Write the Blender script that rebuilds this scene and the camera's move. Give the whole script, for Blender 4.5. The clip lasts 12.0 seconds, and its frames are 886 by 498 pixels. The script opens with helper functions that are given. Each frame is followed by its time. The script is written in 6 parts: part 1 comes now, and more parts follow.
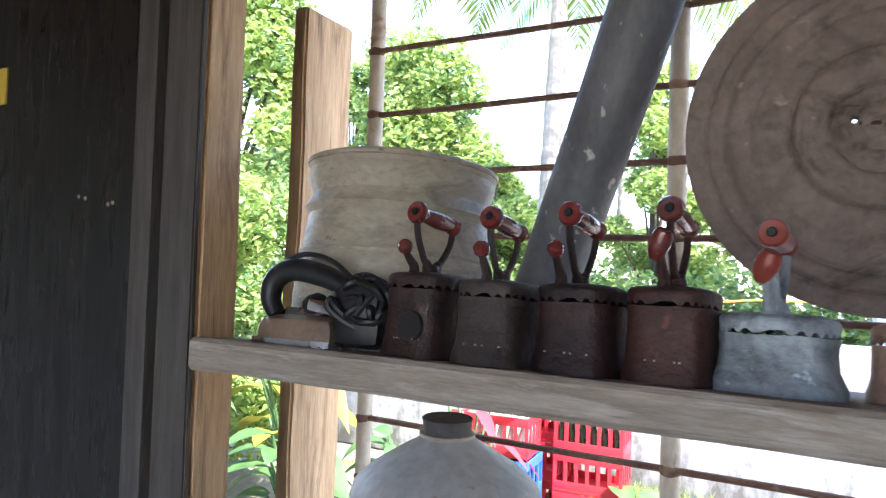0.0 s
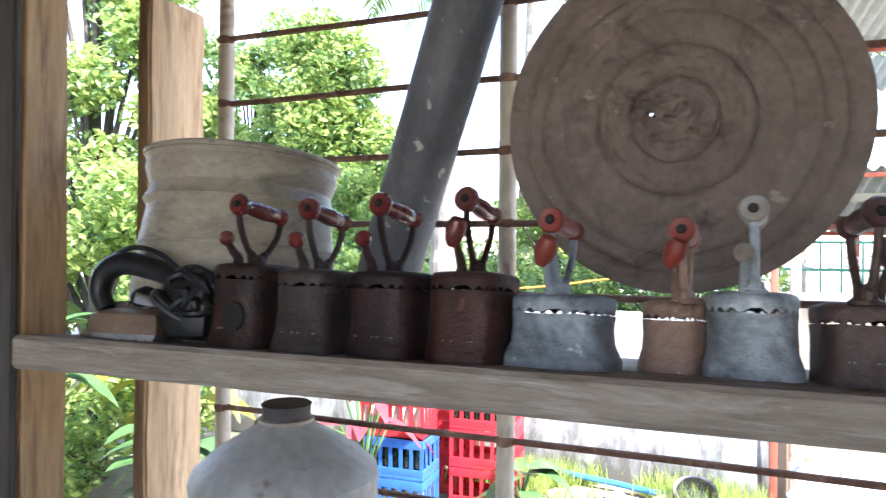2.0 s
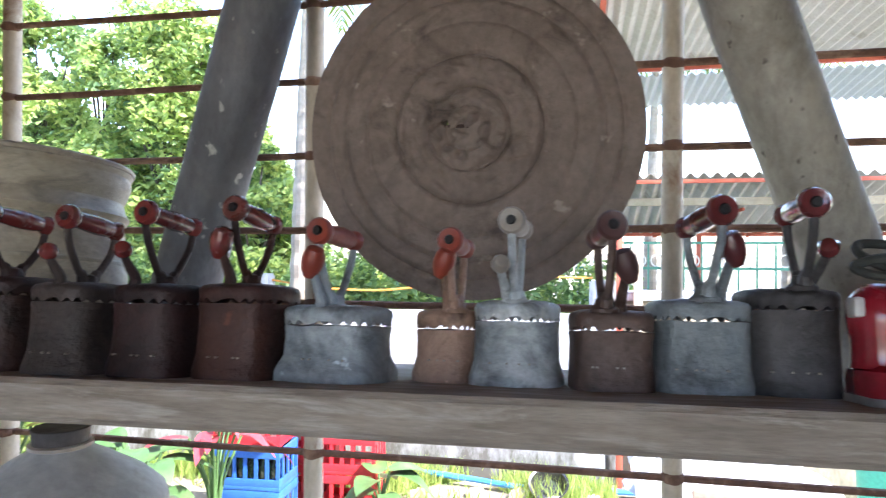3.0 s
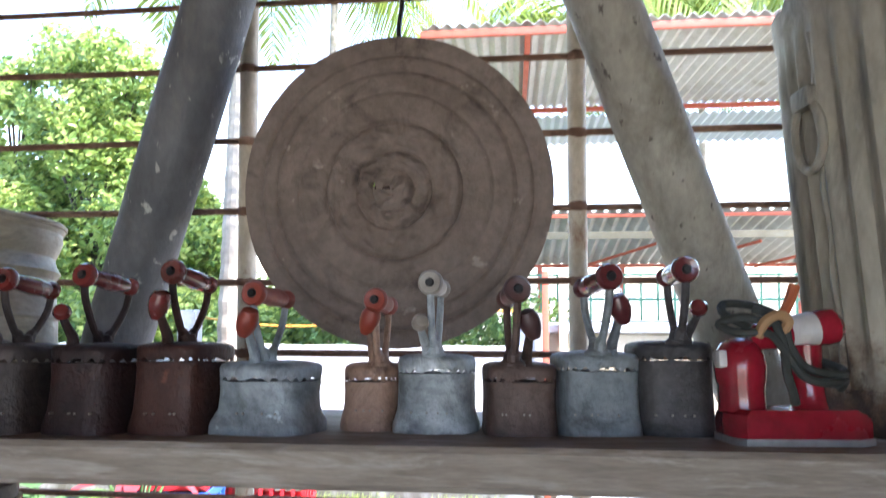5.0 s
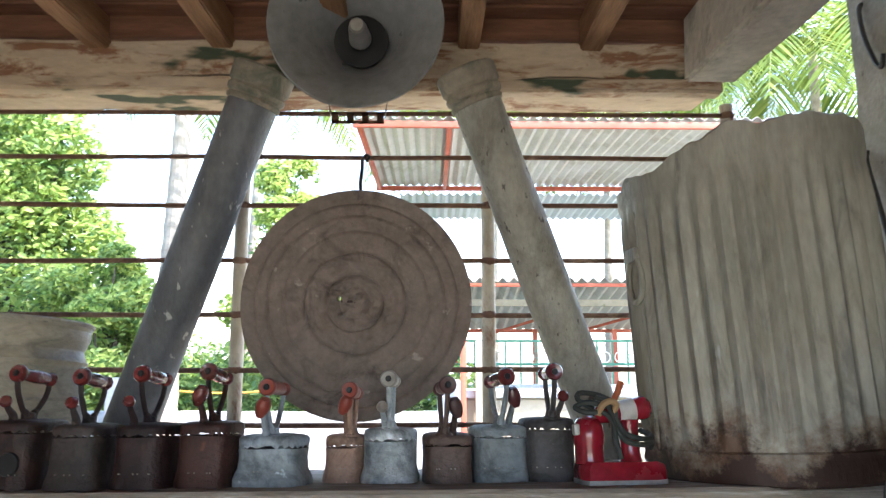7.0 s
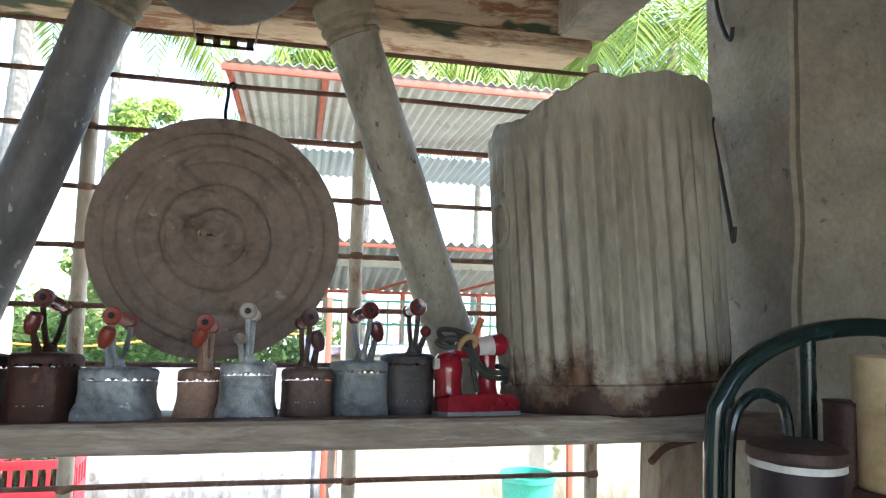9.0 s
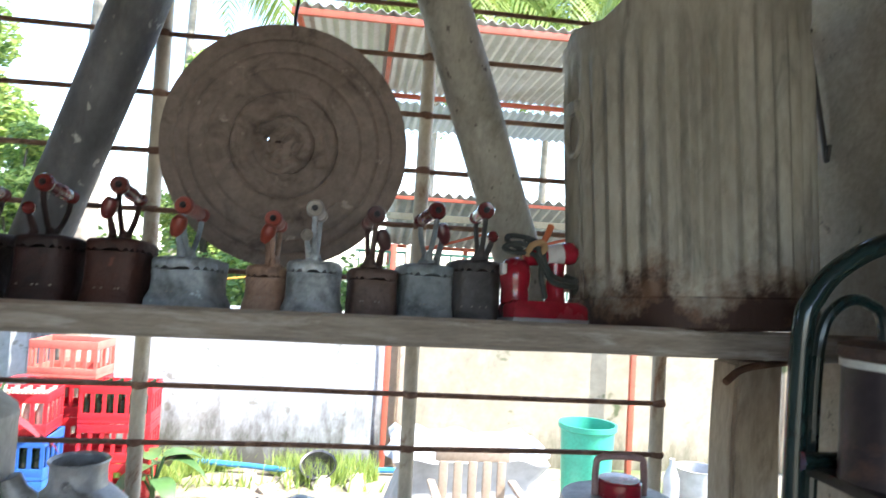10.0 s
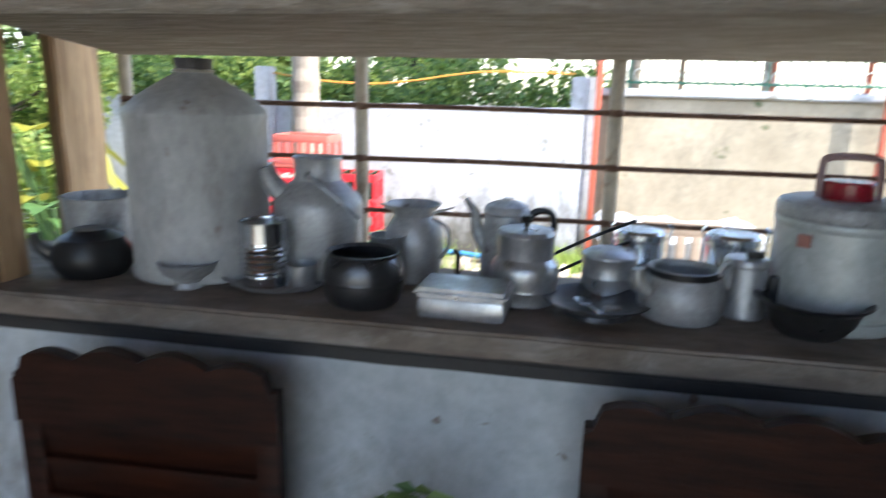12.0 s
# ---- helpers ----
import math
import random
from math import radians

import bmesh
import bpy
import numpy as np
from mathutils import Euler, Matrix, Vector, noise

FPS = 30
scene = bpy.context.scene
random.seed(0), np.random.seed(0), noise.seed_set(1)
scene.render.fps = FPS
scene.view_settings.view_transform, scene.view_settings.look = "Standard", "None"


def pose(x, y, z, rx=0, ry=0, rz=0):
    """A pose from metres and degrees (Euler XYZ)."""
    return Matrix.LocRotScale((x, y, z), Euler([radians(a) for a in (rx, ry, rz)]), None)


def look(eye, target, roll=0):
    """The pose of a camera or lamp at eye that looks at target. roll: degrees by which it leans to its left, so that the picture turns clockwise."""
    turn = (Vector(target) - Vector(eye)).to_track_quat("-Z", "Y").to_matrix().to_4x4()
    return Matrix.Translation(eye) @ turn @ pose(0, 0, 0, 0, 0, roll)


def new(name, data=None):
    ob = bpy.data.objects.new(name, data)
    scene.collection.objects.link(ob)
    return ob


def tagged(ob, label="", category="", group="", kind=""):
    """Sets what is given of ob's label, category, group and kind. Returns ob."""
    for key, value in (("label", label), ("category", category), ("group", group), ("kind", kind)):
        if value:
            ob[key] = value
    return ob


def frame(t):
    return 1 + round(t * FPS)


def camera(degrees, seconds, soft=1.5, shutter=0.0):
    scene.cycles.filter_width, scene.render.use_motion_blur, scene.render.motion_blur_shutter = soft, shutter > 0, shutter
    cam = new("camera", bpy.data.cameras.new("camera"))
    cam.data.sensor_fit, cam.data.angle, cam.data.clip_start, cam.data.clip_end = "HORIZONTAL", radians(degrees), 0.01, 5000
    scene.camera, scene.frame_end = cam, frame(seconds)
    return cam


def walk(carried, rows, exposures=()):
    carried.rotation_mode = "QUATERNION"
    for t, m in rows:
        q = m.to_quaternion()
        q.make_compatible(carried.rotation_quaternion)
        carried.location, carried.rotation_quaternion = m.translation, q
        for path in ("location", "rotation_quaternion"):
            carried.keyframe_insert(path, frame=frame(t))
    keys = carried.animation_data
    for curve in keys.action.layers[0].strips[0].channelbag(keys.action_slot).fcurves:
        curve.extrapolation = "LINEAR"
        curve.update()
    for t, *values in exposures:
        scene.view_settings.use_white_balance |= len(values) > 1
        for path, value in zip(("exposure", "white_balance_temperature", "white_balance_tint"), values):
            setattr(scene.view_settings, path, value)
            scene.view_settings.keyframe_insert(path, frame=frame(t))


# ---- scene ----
cam = camera(67.0, 12.0, soft=1.15, shutter=0.4)
PATH = [
    (0, (0.227, 0.059, 1.562), (-0.753, 1.802, 1.613), 1.9),
    (0.5, (0.269, -0.041, 1.576), (-0.636, 1.743, 1.616), 2.2),
    (1, (0.284, -0.013, 1.579), (-0.579, 1.791, 1.602), 1.1),
    (1.5, (0.313, 0.029, 1.575), (-0.486, 1.862, 1.595), 0.8),
    (2, (0.366, 0.082, 1.573), (-0.383, 1.936, 1.578), 0.5),
    (2.5, (0.434, 0.121, 1.587), (-0.145, 2.036, 1.589), 0.3),
    (3, (0.491, 0.137, 1.587), (0.082, 2.094, 1.595), 0.2),
    (3.2, (0.515, 0.139, 1.59), (0.132, 2.102, 1.611), 0.1),
    (4.8, (0.528, 0.077, 1.618), (0.285, 2.062, 1.645), -0.3),
    (5, (0.518, 0.052, 1.626), (0.308, 2.039, 1.723), -0.2),
    (5.5, (0.502, -0.032, 1.641), (0.38, 1.954, 1.844), -0.4),
    (6, (0.51, -0.138, 1.652), (0.421, 1.844, 1.905), 1.0),
    (6.5, (0.531, -0.281, 1.668), (0.417, 1.699, 1.927), 0.9),
    (7, (0.492, -0.401, 1.697), (0.525, 1.58, 1.97), 0.0),
    (7.2, (0.468, -0.44, 1.707), (0.527, 1.537, 2.002), -0.6),
    (8.8, (0.488, -0.396, 1.645), (0.901, 1.553, 1.827), 1.6),
    (9, (0.5, -0.384, 1.64), (0.915, 1.564, 1.814), 1.4),
    (9.5, (0.513, -0.357, 1.621), (0.887, 1.604, 1.737), 2.3),
    (10, (0.502, -0.341, 1.526), (0.738, 1.645, 1.584), 3.3),
    (10.5, (0.512, -0.323, 1.447), (0.601, 1.675, 1.415), 3.6),
    (11, (0.543, -0.307, 1.364), (0.517, 1.686, 1.203), 2.6),
    (11.5, (0.535, -0.315, 1.306), (0.508, 1.663, 1.009), 3.4),
    (12, (0.524, -0.38, 1.261), (0.182, 1.536, 0.796), 1.4),
]
walk(cam, [(t, look(eye, target, roll)) for t, eye, target, roll in PATH], [(0.0, 3.28, 6150, 19), (3.0, 3.2, 6250, 18), (5.0, 3.25, 6200, 18), (7.2, 3.22, 6350, 13), (9.0, 3.1, 6350, 12), (10.0, 2.8, 6400, 11), (11.0, 2.58, 6450, 12), (12.0, 2.5, 6500, 13)])

# ---- light ----
SUN_DIR = Vector((0.60, -0.26, 0.80)).normalized()
elev = math.asin(SUN_DIR.z)
world = bpy.data.worlds.new("sky")
scene.world = world
world.use_nodes = True
wn = world.node_tree
sky = wn.nodes.new("ShaderNodeTexSky")
sky.sky_type = 'NISHITA'
sky.sun_disc = False
sky.sun_elevation = elev
sky.sun_rotation = math.atan2(SUN_DIR.x, SUN_DIR.y)
wn.links.new(sky.outputs[0], wn.nodes["Background"].inputs[0])
wn.nodes["Background"].inputs[1].default_value = 0.15
sun = new("sun", bpy.data.lights.new("sun", 'SUN'))
sun.data.energy, sun.data.angle, sun.data.color = 2.8, radians(0.5), (1.0, 0.95, 0.86)
sun.matrix_world = look((0, 0, 8), Vector((0, 0, 8)) - SUN_DIR)


# ---- materials ----
def ramp_mix(nt, fac, a, b):
    m = nt.nodes.new("ShaderNodeMix")
    m.data_type = 'RGBA'
    nt.links.new(fac, m.inputs[0])
    for sock, v in ((m.inputs[6], a), (m.inputs[7], b)):
        if isinstance(v, tuple):
            sock.default_value = (*v[:3], 1)
        else:
            nt.links.new(v, sock)
    return m.outputs[2]


def noise_fac(nt, vec, scale, detail=6, lo=0.35, hi=0.65, distortion=0.0, rough=0.6):
    n = nt.nodes.new("ShaderNodeTexNoise")
    n.inputs["Scale"].default_value = scale
    n.inputs["Detail"].default_value = detail
    n.inputs["Roughness"].default_value = rough
    n.inputs["Distortion"].default_value = distortion
    nt.links.new(vec, n.inputs["Vector"])
    r = nt.nodes.new("ShaderNodeMapRange")
    r.inputs[1].default_value, r.inputs[2].default_value = lo, hi
    nt.links.new(n.outputs[0], r.inputs[0])
    return r.outputs[0], n.outputs[0]


def mat(name, c1, c2, rough=0.7, metal=0.0, scale=9.0, stretch=(1, 1, 1), bump=0.25, bump_scale=60.0,
        stain=None, stain_scale=4.0, stain_lo=0.52, stain_hi=0.68, rough_var=0.12, spec=0.5, world_space=False, coat=0.0,
        island=0.0, speck=None, speck_scale=40.0, speck_lo=0.62):
    """Two-tone mottled surface with a second, larger stain and fine relief."""
    m = bpy.data.materials.new(name)
    m.use_nodes = True
    nt = m.node_tree
    b = nt.nodes["Principled BSDF"]
    tc = nt.nodes.new("ShaderNodeTexCoord")
    info = nt.nodes.new("ShaderNodeObjectInfo")
    mul = nt.nodes.new("ShaderNodeMath")
    mul.operation = 'MULTIPLY'
    mul.inputs[1].default_value = 17.0
    nt.links.new(info.outputs["Random"], mul.inputs[0])
    mp = nt.nodes.new("ShaderNodeMapping")
    mp.inputs["Scale"].default_value = stretch
    nt.links.new(tc.outputs["Object"], mp.inputs["Vector"])
    if not world_space:
        nt.links.new(mul.outputs[0], mp.inputs["Location"])
    vec = mp.outputs[0]
    f, _ = noise_fac(nt, vec, scale, 8, 0.3, 0.7)
    col = ramp_mix(nt, f, c1, c2)
    f2, fine = noise_fac(nt, vec, bump_scale, 4, 0.3, 0.7)
    if stain:
        f3, _ = noise_fac(nt, vec, stain_scale, 7, stain_lo, stain_hi, 0.6, 0.68)
        col = ramp_mix(nt, f3, col, stain)
    if speck:
        f4, _ = noise_fac(nt, vec, speck_scale, 3, speck_lo, speck_lo + 0.06)
        col = ramp_mix(nt, f4, col, speck)
    hsv = nt.nodes.new("ShaderNodeHueSaturation")
    vr = nt.nodes.new("ShaderNodeMapRange")
    vr.inputs[3].default_value, vr.inputs[4].default_value = 0.86, 1.12
    nt.links.new(fine, vr.inputs[0])
    vr.inputs[1].default_value, vr.inputs[2].default_value = 0.3, 0.7
    nt.links.new(vr.outputs[0], hsv.inputs["Value"])
    nt.links.new(col, hsv.inputs["Color"])
    out = hsv.outputs[0]
    if island:
        geo = nt.nodes.new("ShaderNodeNewGeometry")
        h2 = nt.nodes.new("ShaderNodeHueSaturation")
        r2 = nt.nodes.new("ShaderNodeMapRange")
        r2.inputs[3].default_value, r2.inputs[4].default_value = 1 - island, 1 + island
        nt.links.new(geo.outputs["Random Per Island"], r2.inputs[0])
        nt.links.new(r2.outputs[0], h2.inputs["Value"])
        nt.links.new(out, h2.inputs["Color"])
        out = h2.outputs[0]
    nt.links.new(out, b.inputs["Base Color"])
    rr = nt.nodes.new("ShaderNodeMapRange")
    rr.inputs[3].default_value, rr.inputs[4].default_value = max(0.03, rough - rough_var), min(1, rough + rough_var)
    nt.links.new(f, rr.inputs[0])
    nt.links.new(rr.outputs[0], b.inputs["Roughness"])
    b.inputs["Metallic"].default_value = metal
    b.inputs["Specular IOR Level"].default_value = spec
    b.inputs["Coat Weight"].default_value = coat
    if bump:
        bp = nt.nodes.new("ShaderNodeBump")
        bp.inputs["Strength"].default_value = bump
        bp.inputs["Distance"].default_value = 0.004
        nt.links.new(fine, bp.inputs["Height"])
        nt.links.new(bp.outputs[0], b.inputs["Normal"])
    return m


def leaf_mat(name, c1, c2, trans=0.45, rough=0.45):
    m = bpy.data.materials.new(name)
    m.use_nodes = True
    nt = m.node_tree
    b = nt.nodes["Principled BSDF"]
    geo = nt.nodes.new("ShaderNodeNewGeometry")
    col = ramp_mix(nt, geo.outputs["Random Per Island"], c1, c2)
    nt.links.new(col, b.inputs["Base Color"])
    b.inputs["Roughness"].default_value = rough
    tr = nt.nodes.new("ShaderNodeBsdfTranslucent")
    nt.links.new(col, tr.inputs[0])
    mx = nt.nodes.new("ShaderNodeMixShader")
    mx.inputs[0].default_value = trans
    nt.links.new(b.outputs[0], mx.inputs[1])
    nt.links.new(tr.outputs[0], mx.inputs[2])
    nt.links.new(mx.outputs[0], nt.nodes["Material Output"].inputs[0])
    return m


M = {}
M["board"] = mat("shelf_wood", (0.335, 0.282, 0.232), (0.20, 0.165, 0.132), 0.8, scale=7, stretch=(1.2, 9, 9), bump=0.5, bump_scale=30,
                 stain=(0.42, 0.375, 0.325), stain_scale=5)
M["post"] = mat("post_wood", (0.66, 0.44, 0.24), (0.47, 0.295, 0.15), 0.75, scale=6, stretch=(9, 9, 0.9), bump=0.4, bump_scale=22,
                stain=(0.22, 0.13, 0.07), stain_scale=3, speck=(0.08, 0.05, 0.03), speck_scale=14, speck_lo=0.7)
M["door"] = mat("door_dark", (0.019, 0.0185, 0.0165), (0.009, 0.009, 0.008), 0.30, scale=5, stretch=(5, 5, 0.7), bump=0.12, bump_scale=25,
                stain=(0.015, 0.0145, 0.013), stain_scale=3, rough_var=0.2, spec=0.30)
M["pipe"] = mat("pipe_cream", (0.50, 0.43, 0.33), (0.38, 0.31, 0.23), 0.6, scale=20, stretch=(1, 1, 0.5), bump=0.3, bump_scale=90,
                stain=(0.19, 0.08, 0.035), stain_scale=9, stain_lo=0.56, stain_hi=0.66)
M["rust"] = mat("rusty_bar", (0.17, 0.085, 0.05), (0.10, 0.05, 0.032), 0.85, scale=30, bump=0.5, bump_scale=140, stain=(0.28, 0.17, 0.11), stain_scale=12)
M["beam"] = mat("peeling_paint", (0.60, 0.47, 0.33), (0.44, 0.33, 0.225), 0.75, scale=8, stretch=(0.5, 1, 1.6), bump=0.6, bump_scale=40,
                stain=(0.26, 0.12, 0.06), stain_scale=11, stain_lo=0.51, stain_hi=0.60, speck=(0.06, 0.075, 0.045), speck_scale=8, speck_lo=0.58)
M["cement"] = mat("cement", (0.58, 0.53, 0.45), (0.44, 0.40, 0.335), 0.9, scale=6, bump=0.45, bump_scale=55, stain=(0.20, 0.18, 0.15), stain_scale=3,
                  speck=(0.5, 0.46, 0.4), speck_scale=26, speck_lo=0.66)
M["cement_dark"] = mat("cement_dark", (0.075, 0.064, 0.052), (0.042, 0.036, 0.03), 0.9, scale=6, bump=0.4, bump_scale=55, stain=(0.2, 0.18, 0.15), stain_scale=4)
M["limewash"] = mat("limewash", (0.50, 0.52, 0.52), (0.40, 0.42, 0.43), 0.85, scale=5, bump=0.5, bump_scale=24, stain=(0.30, 0.28, 0.25), stain_scale=3.2,
                    speck=(0.25, 0.2, 0.17), speck_scale=18, speck_lo=0.68)
M["counter"] = mat("counter_wood", (0.24, 0.19, 0.15), (0.13, 0.10, 0.078), 0.75, scale=7, stretch=(1, 2.2, 2.2), bump=0.4, bump_scale=30,
                   stain=(0.28, 0.25, 0.22), stain_scale=4)
M["black_trim"] = mat("black_trim", (0.02, 0.019, 0.018), (0.035, 0.03, 0.028), 0.6, scale=12, bump=0.3)
M["rafter"] = mat("rafter_wood", (0.38, 0.20, 0.10), (0.22, 0.11, 0.055), 0.75, scale=6, stretch=(8, 1, 8), bump=0.4, bump_scale=26)
M["ceil"] = mat("ceiling_wood", (0.24, 0.10, 0.055), (0.14, 0.06, 0.035), 0.8, scale=6, stretch=(1, 8, 8), bump=0.3, bump_scale=26)
M["pillar"] = mat("pillar_cement", (0.38, 0.335, 0.27), (0.25, 0.22, 0.175), 0.9, scale=8, bump=0.8, bump_scale=70, stain=(0.26, 0.23, 0.19), stain_scale=6, stain_lo=0.5, stain_hi=0.66,
                  speck=(0.16, 0.14, 0.115), speck_scale=32, speck_lo=0.66)
M["pale_post"] = mat("pale_post", (0.46, 0.38, 0.29), (0.33, 0.265, 0.2), 0.85, scale=7, stretch=(4, 4, 1), bump=0.5, bump_scale=40, stain=(0.23, 0.18, 0.14), stain_scale=5)
M["disc"] = mat("weathered_lid", (0.262, 0.204, 0.171), (0.178, 0.137, 0.115), 0.85, scale=14, bump=0.9, bump_scale=70,
                stain=(0.085, 0.062, 0.052), stain_scale=9, stain_lo=0.56, stain_hi=0.72, speck=(0.38, 0.32, 0.27), speck_scale=20, speck_lo=0.67)
M["col_dark"] = mat("grey_column", (0.160, 0.160, 0.168), (0.09, 0.092, 0.100), 0.6, scale=9, stretch=(1, 1, 0.6), bump=0.6, bump_scale=70,
                    stain=(0.20, 0.185, 0.165), stain_scale=6, stain_lo=0.5, stain_hi=0.72, speck=(0.42, 0.41, 0.38), speck_scale=42, speck_lo=0.66)
M["col_pale"] = mat("pale_column", (0.40, 0.37, 0.31), (0.30, 0.275, 0.225), 0.65, scale=9, stretch=(1, 1, 0.6), bump=0.6, bump_scale=80,
                    stain=(0.21, 0.185, 0.15), stain_scale=8, stain_lo=0.5, stain_hi=0.68, speck=(0.12, 0.10, 0.085), speck_scale=48, speck_lo=0.63)
M["collar"] = mat("collar_paint", (0.34, 0.27, 0.20), (0.19, 0.17, 0.125), 0.75, scale=12, bump=0.4, stain=(0.10, 0.11, 0.075), stain_scale=8)
M["bin_plain"] = mat("galvanised_old", (0.40, 0.37, 0.31), (0.30, 0.27, 0.215), 0.65, metal=0.2, scale=12, stretch=(1, 1, 0.28), bump=0.45, bump_scale=90,
               stain=(0.17, 0.155, 0.135), stain_scale=15, stain_lo=0.52, stain_hi=0.7, speck=(0.44, 0.43, 0.41), speck_scale=24, speck_lo=0.66)
M["bin"] = M["bin_plain"]
M["bucket"] = mat("cream_bucket", (0.40, 0.35, 0.265), (0.30, 0.26, 0.195), 0.6, scale=10, stretch=(1, 1, 2.2), bump=0.5, bump_scale=60, stain=(0.20, 0.18, 0.145), stain_scale=9, stain_lo=0.5, stain_hi=0.66,
                  speck=(0.15, 0.15, 0.15), speck_scale=16, speck_lo=0.65)
M["alu"] = mat("old_aluminium", (0.52, 0.53, 0.55), (0.38, 0.39, 0.41), 0.40, metal=0.75, scale=12, stretch=(1, 1, 0.6), bump=0.25, bump_scale=90, stain=(0.27, 0.27, 0.27), stain_scale=9, stain_lo=0.5, stain_hi=0.7, rough_var=0.18, speck=(0.18, 0.17, 0.165), speck_scale=26, speck_lo=0.68)
M["alu_dull"] = mat("dull_aluminium", (0.46, 0.465, 0.475), (0.34, 0.345, 0.35), 0.52, metal=0.45, scale=11, bump=0.35, bump_scale=80, stain=(0.23, 0.225, 0.22), stain_scale=8, stain_lo=0.5, stain_hi=0.68, rough_var=0.18, speck=(0.16, 0.15, 0.145), speck_scale=22, speck_lo=0.68)
M["zinc"] = mat("zinc_can", (0.45, 0.45, 0.44), (0.36, 0.355, 0.345), 0.62, metal=0.25, scale=8, stretch=(1, 1, 0.6), bump=0.3, bump_scale=55, stain=(0.28, 0.26, 0.235), stain_scale=6, stain_lo=0.53, stain_hi=0.66, speck=(0.23, 0.17, 0.125), speck_scale=14, speck_lo=0.67)
M["steel"] = mat("bright_steel", (0.62, 0.64, 0.67), (0.5, 0.52, 0.55), 0.22, metal=1.0, scale=9, bump=0.05, bump_scale=40)
M["pot"] = mat("dark_pot", (0.10, 0.10, 0.105), (0.06, 0.06, 0.065), 0.35, metal=0.8, scale=8, bump=0.2, bump_scale=40, stain=(0.17, 0.17, 0.175), stain_scale=5)
M["black"] = mat("black_plastic", (0.010, 0.010, 0.011), (0.018, 0.018, 0.019), 0.42, scale=14, bump=0.08, spec=0.35)
M["red_paint"] = mat("red_enamel", (0.33, 0.014, 0.03), (0.22, 0.010, 0.02), 0.22, scale=9, bump=0.06, coat=0.3, stain=(0.2, 0.012, 0.02), stain_scale=6)
M["red_wood"] = mat("red_handle", (0.20, 0.035, 0.032), (0.11, 0.02, 0.02), 0.24, scale=18, stretch=(1, 1, 1), bump=0.12, coat=0.5, stain=(0.12, 0.05, 0.04), stain_scale=14)
M["orange_handle"] = mat("orange_handle", (0.30, 0.055, 0.032), (0.19, 0.03, 0.02), 0.45, scale=18, bump=0.2)
M["dark_red"] = mat("dark_red_handle", (0.15, 0.028, 0.03), (0.085, 0.02, 0.022), 0.25, scale=18, bump=0.12, coat=0.4)
M["dark_handle"] = mat("dark_handle", (0.11, 0.05, 0.045), (0.06, 0.03, 0.03), 0.4, scale=18, bump=0.2)
M["white_handle"] = mat("worn_white_handle", (0.36, 0.32, 0.27), (0.20, 0.17, 0.15), 0.4, scale=18, bump=0.2)
for key, a, b in (("iron_rust", (0.050, 0.019, 0.014), (0.018, 0.008, 0.007)), ("iron_grey", (0.074, 0.052, 0.046), (0.030, 0.022, 0.020)),
                  ("iron_maroon", (0.040, 0.012, 0.011), (0.010, 0.005, 0.006)), ("iron_brown", (0.064, 0.021, 0.014), (0.026, 0.009, 0.007)),
                  ("iron_blue", (0.34, 0.385, 0.42), (0.235, 0.27, 0.30)), ("iron_tan", (0.40, 0.26, 0.19), (0.27, 0.16, 0.115)),
                  ("iron_pale", (0.58, 0.62, 0.64), (0.31, 0.35, 0.38)), ("iron_dkbrown", (0.125, 0.08, 0.066), (0.08, 0.05, 0.042)),
                  ("iron_steel", (0.28, 0.315, 0.335), (0.19, 0.215, 0.235)), ("iron_char", (0.085, 0.08, 0.082), (0.055, 0.05, 0.052))):
    M[key] = mat(key, a, b, 0.58, metal=0.15, scale=16, bump=0.7, bump_scale=110, stain=tuple(0.5 * v for v in b), stain_scale=14, stain_lo=0.48, stain_hi=0.66,
                 speck=tuple(min(1, 1.9 * v) for v in a), speck_scale=30, speck_lo=0.7)



def corroded_foot(m, rust, z0, z1, amp=0.42, scale=9.0, tall=1.0):
    """Adds ragged corrosion that creeps up from the foot of a thing."""
    nt = m.node_tree
    b = nt.nodes["Principled BSDF"]
    old = b.inputs["Base Color"].links[0].from_socket
    tc = nt.nodes.new("ShaderNodeTexCoord")
    sep = nt.nodes.new("ShaderNodeSeparateXYZ")
    nt.links.new(tc.outputs["Object"], sep.inputs[0])
    mp = nt.nodes.new("ShaderNodeMapping")
    mp.inputs["Scale"].default_value = (1, 1, tall)
    nt.links.new(tc.outputs["Object"], mp.inputs["Vector"])
    _, nz = noise_fac(nt, mp.outputs[0], scale, 9, rough=0.7)
    ma = nt.nodes.new("ShaderNodeMath")
    ma.operation = 'MULTIPLY_ADD'
    ma.inputs[1].default_value = -amp
    nt.links.new(nz, ma.inputs[0])
    nt.links.new(sep.outputs[2], ma.inputs[2])
    r = nt.nodes.new("ShaderNodeMapRange")
    r.inputs[1].default_value, r.inputs[2].default_value = z0, z1
    r.inputs[3].default_value, r.inputs[4].default_value = 1.0, 0.0
    nt.links.new(ma.outputs[0], r.inputs[0])
    col = ramp_mix(nt, r.outputs[0], old, rust)
    nt.links.new(col, b.inputs["Base Color"])


corroded_foot(M["bin"], (0.14, 0.080, 0.05), -0.17, -0.09)
corroded_foot(M["bin"], (0.045, 0.022, 0.016), -0.205, -0.165, 0.5, 7.0)


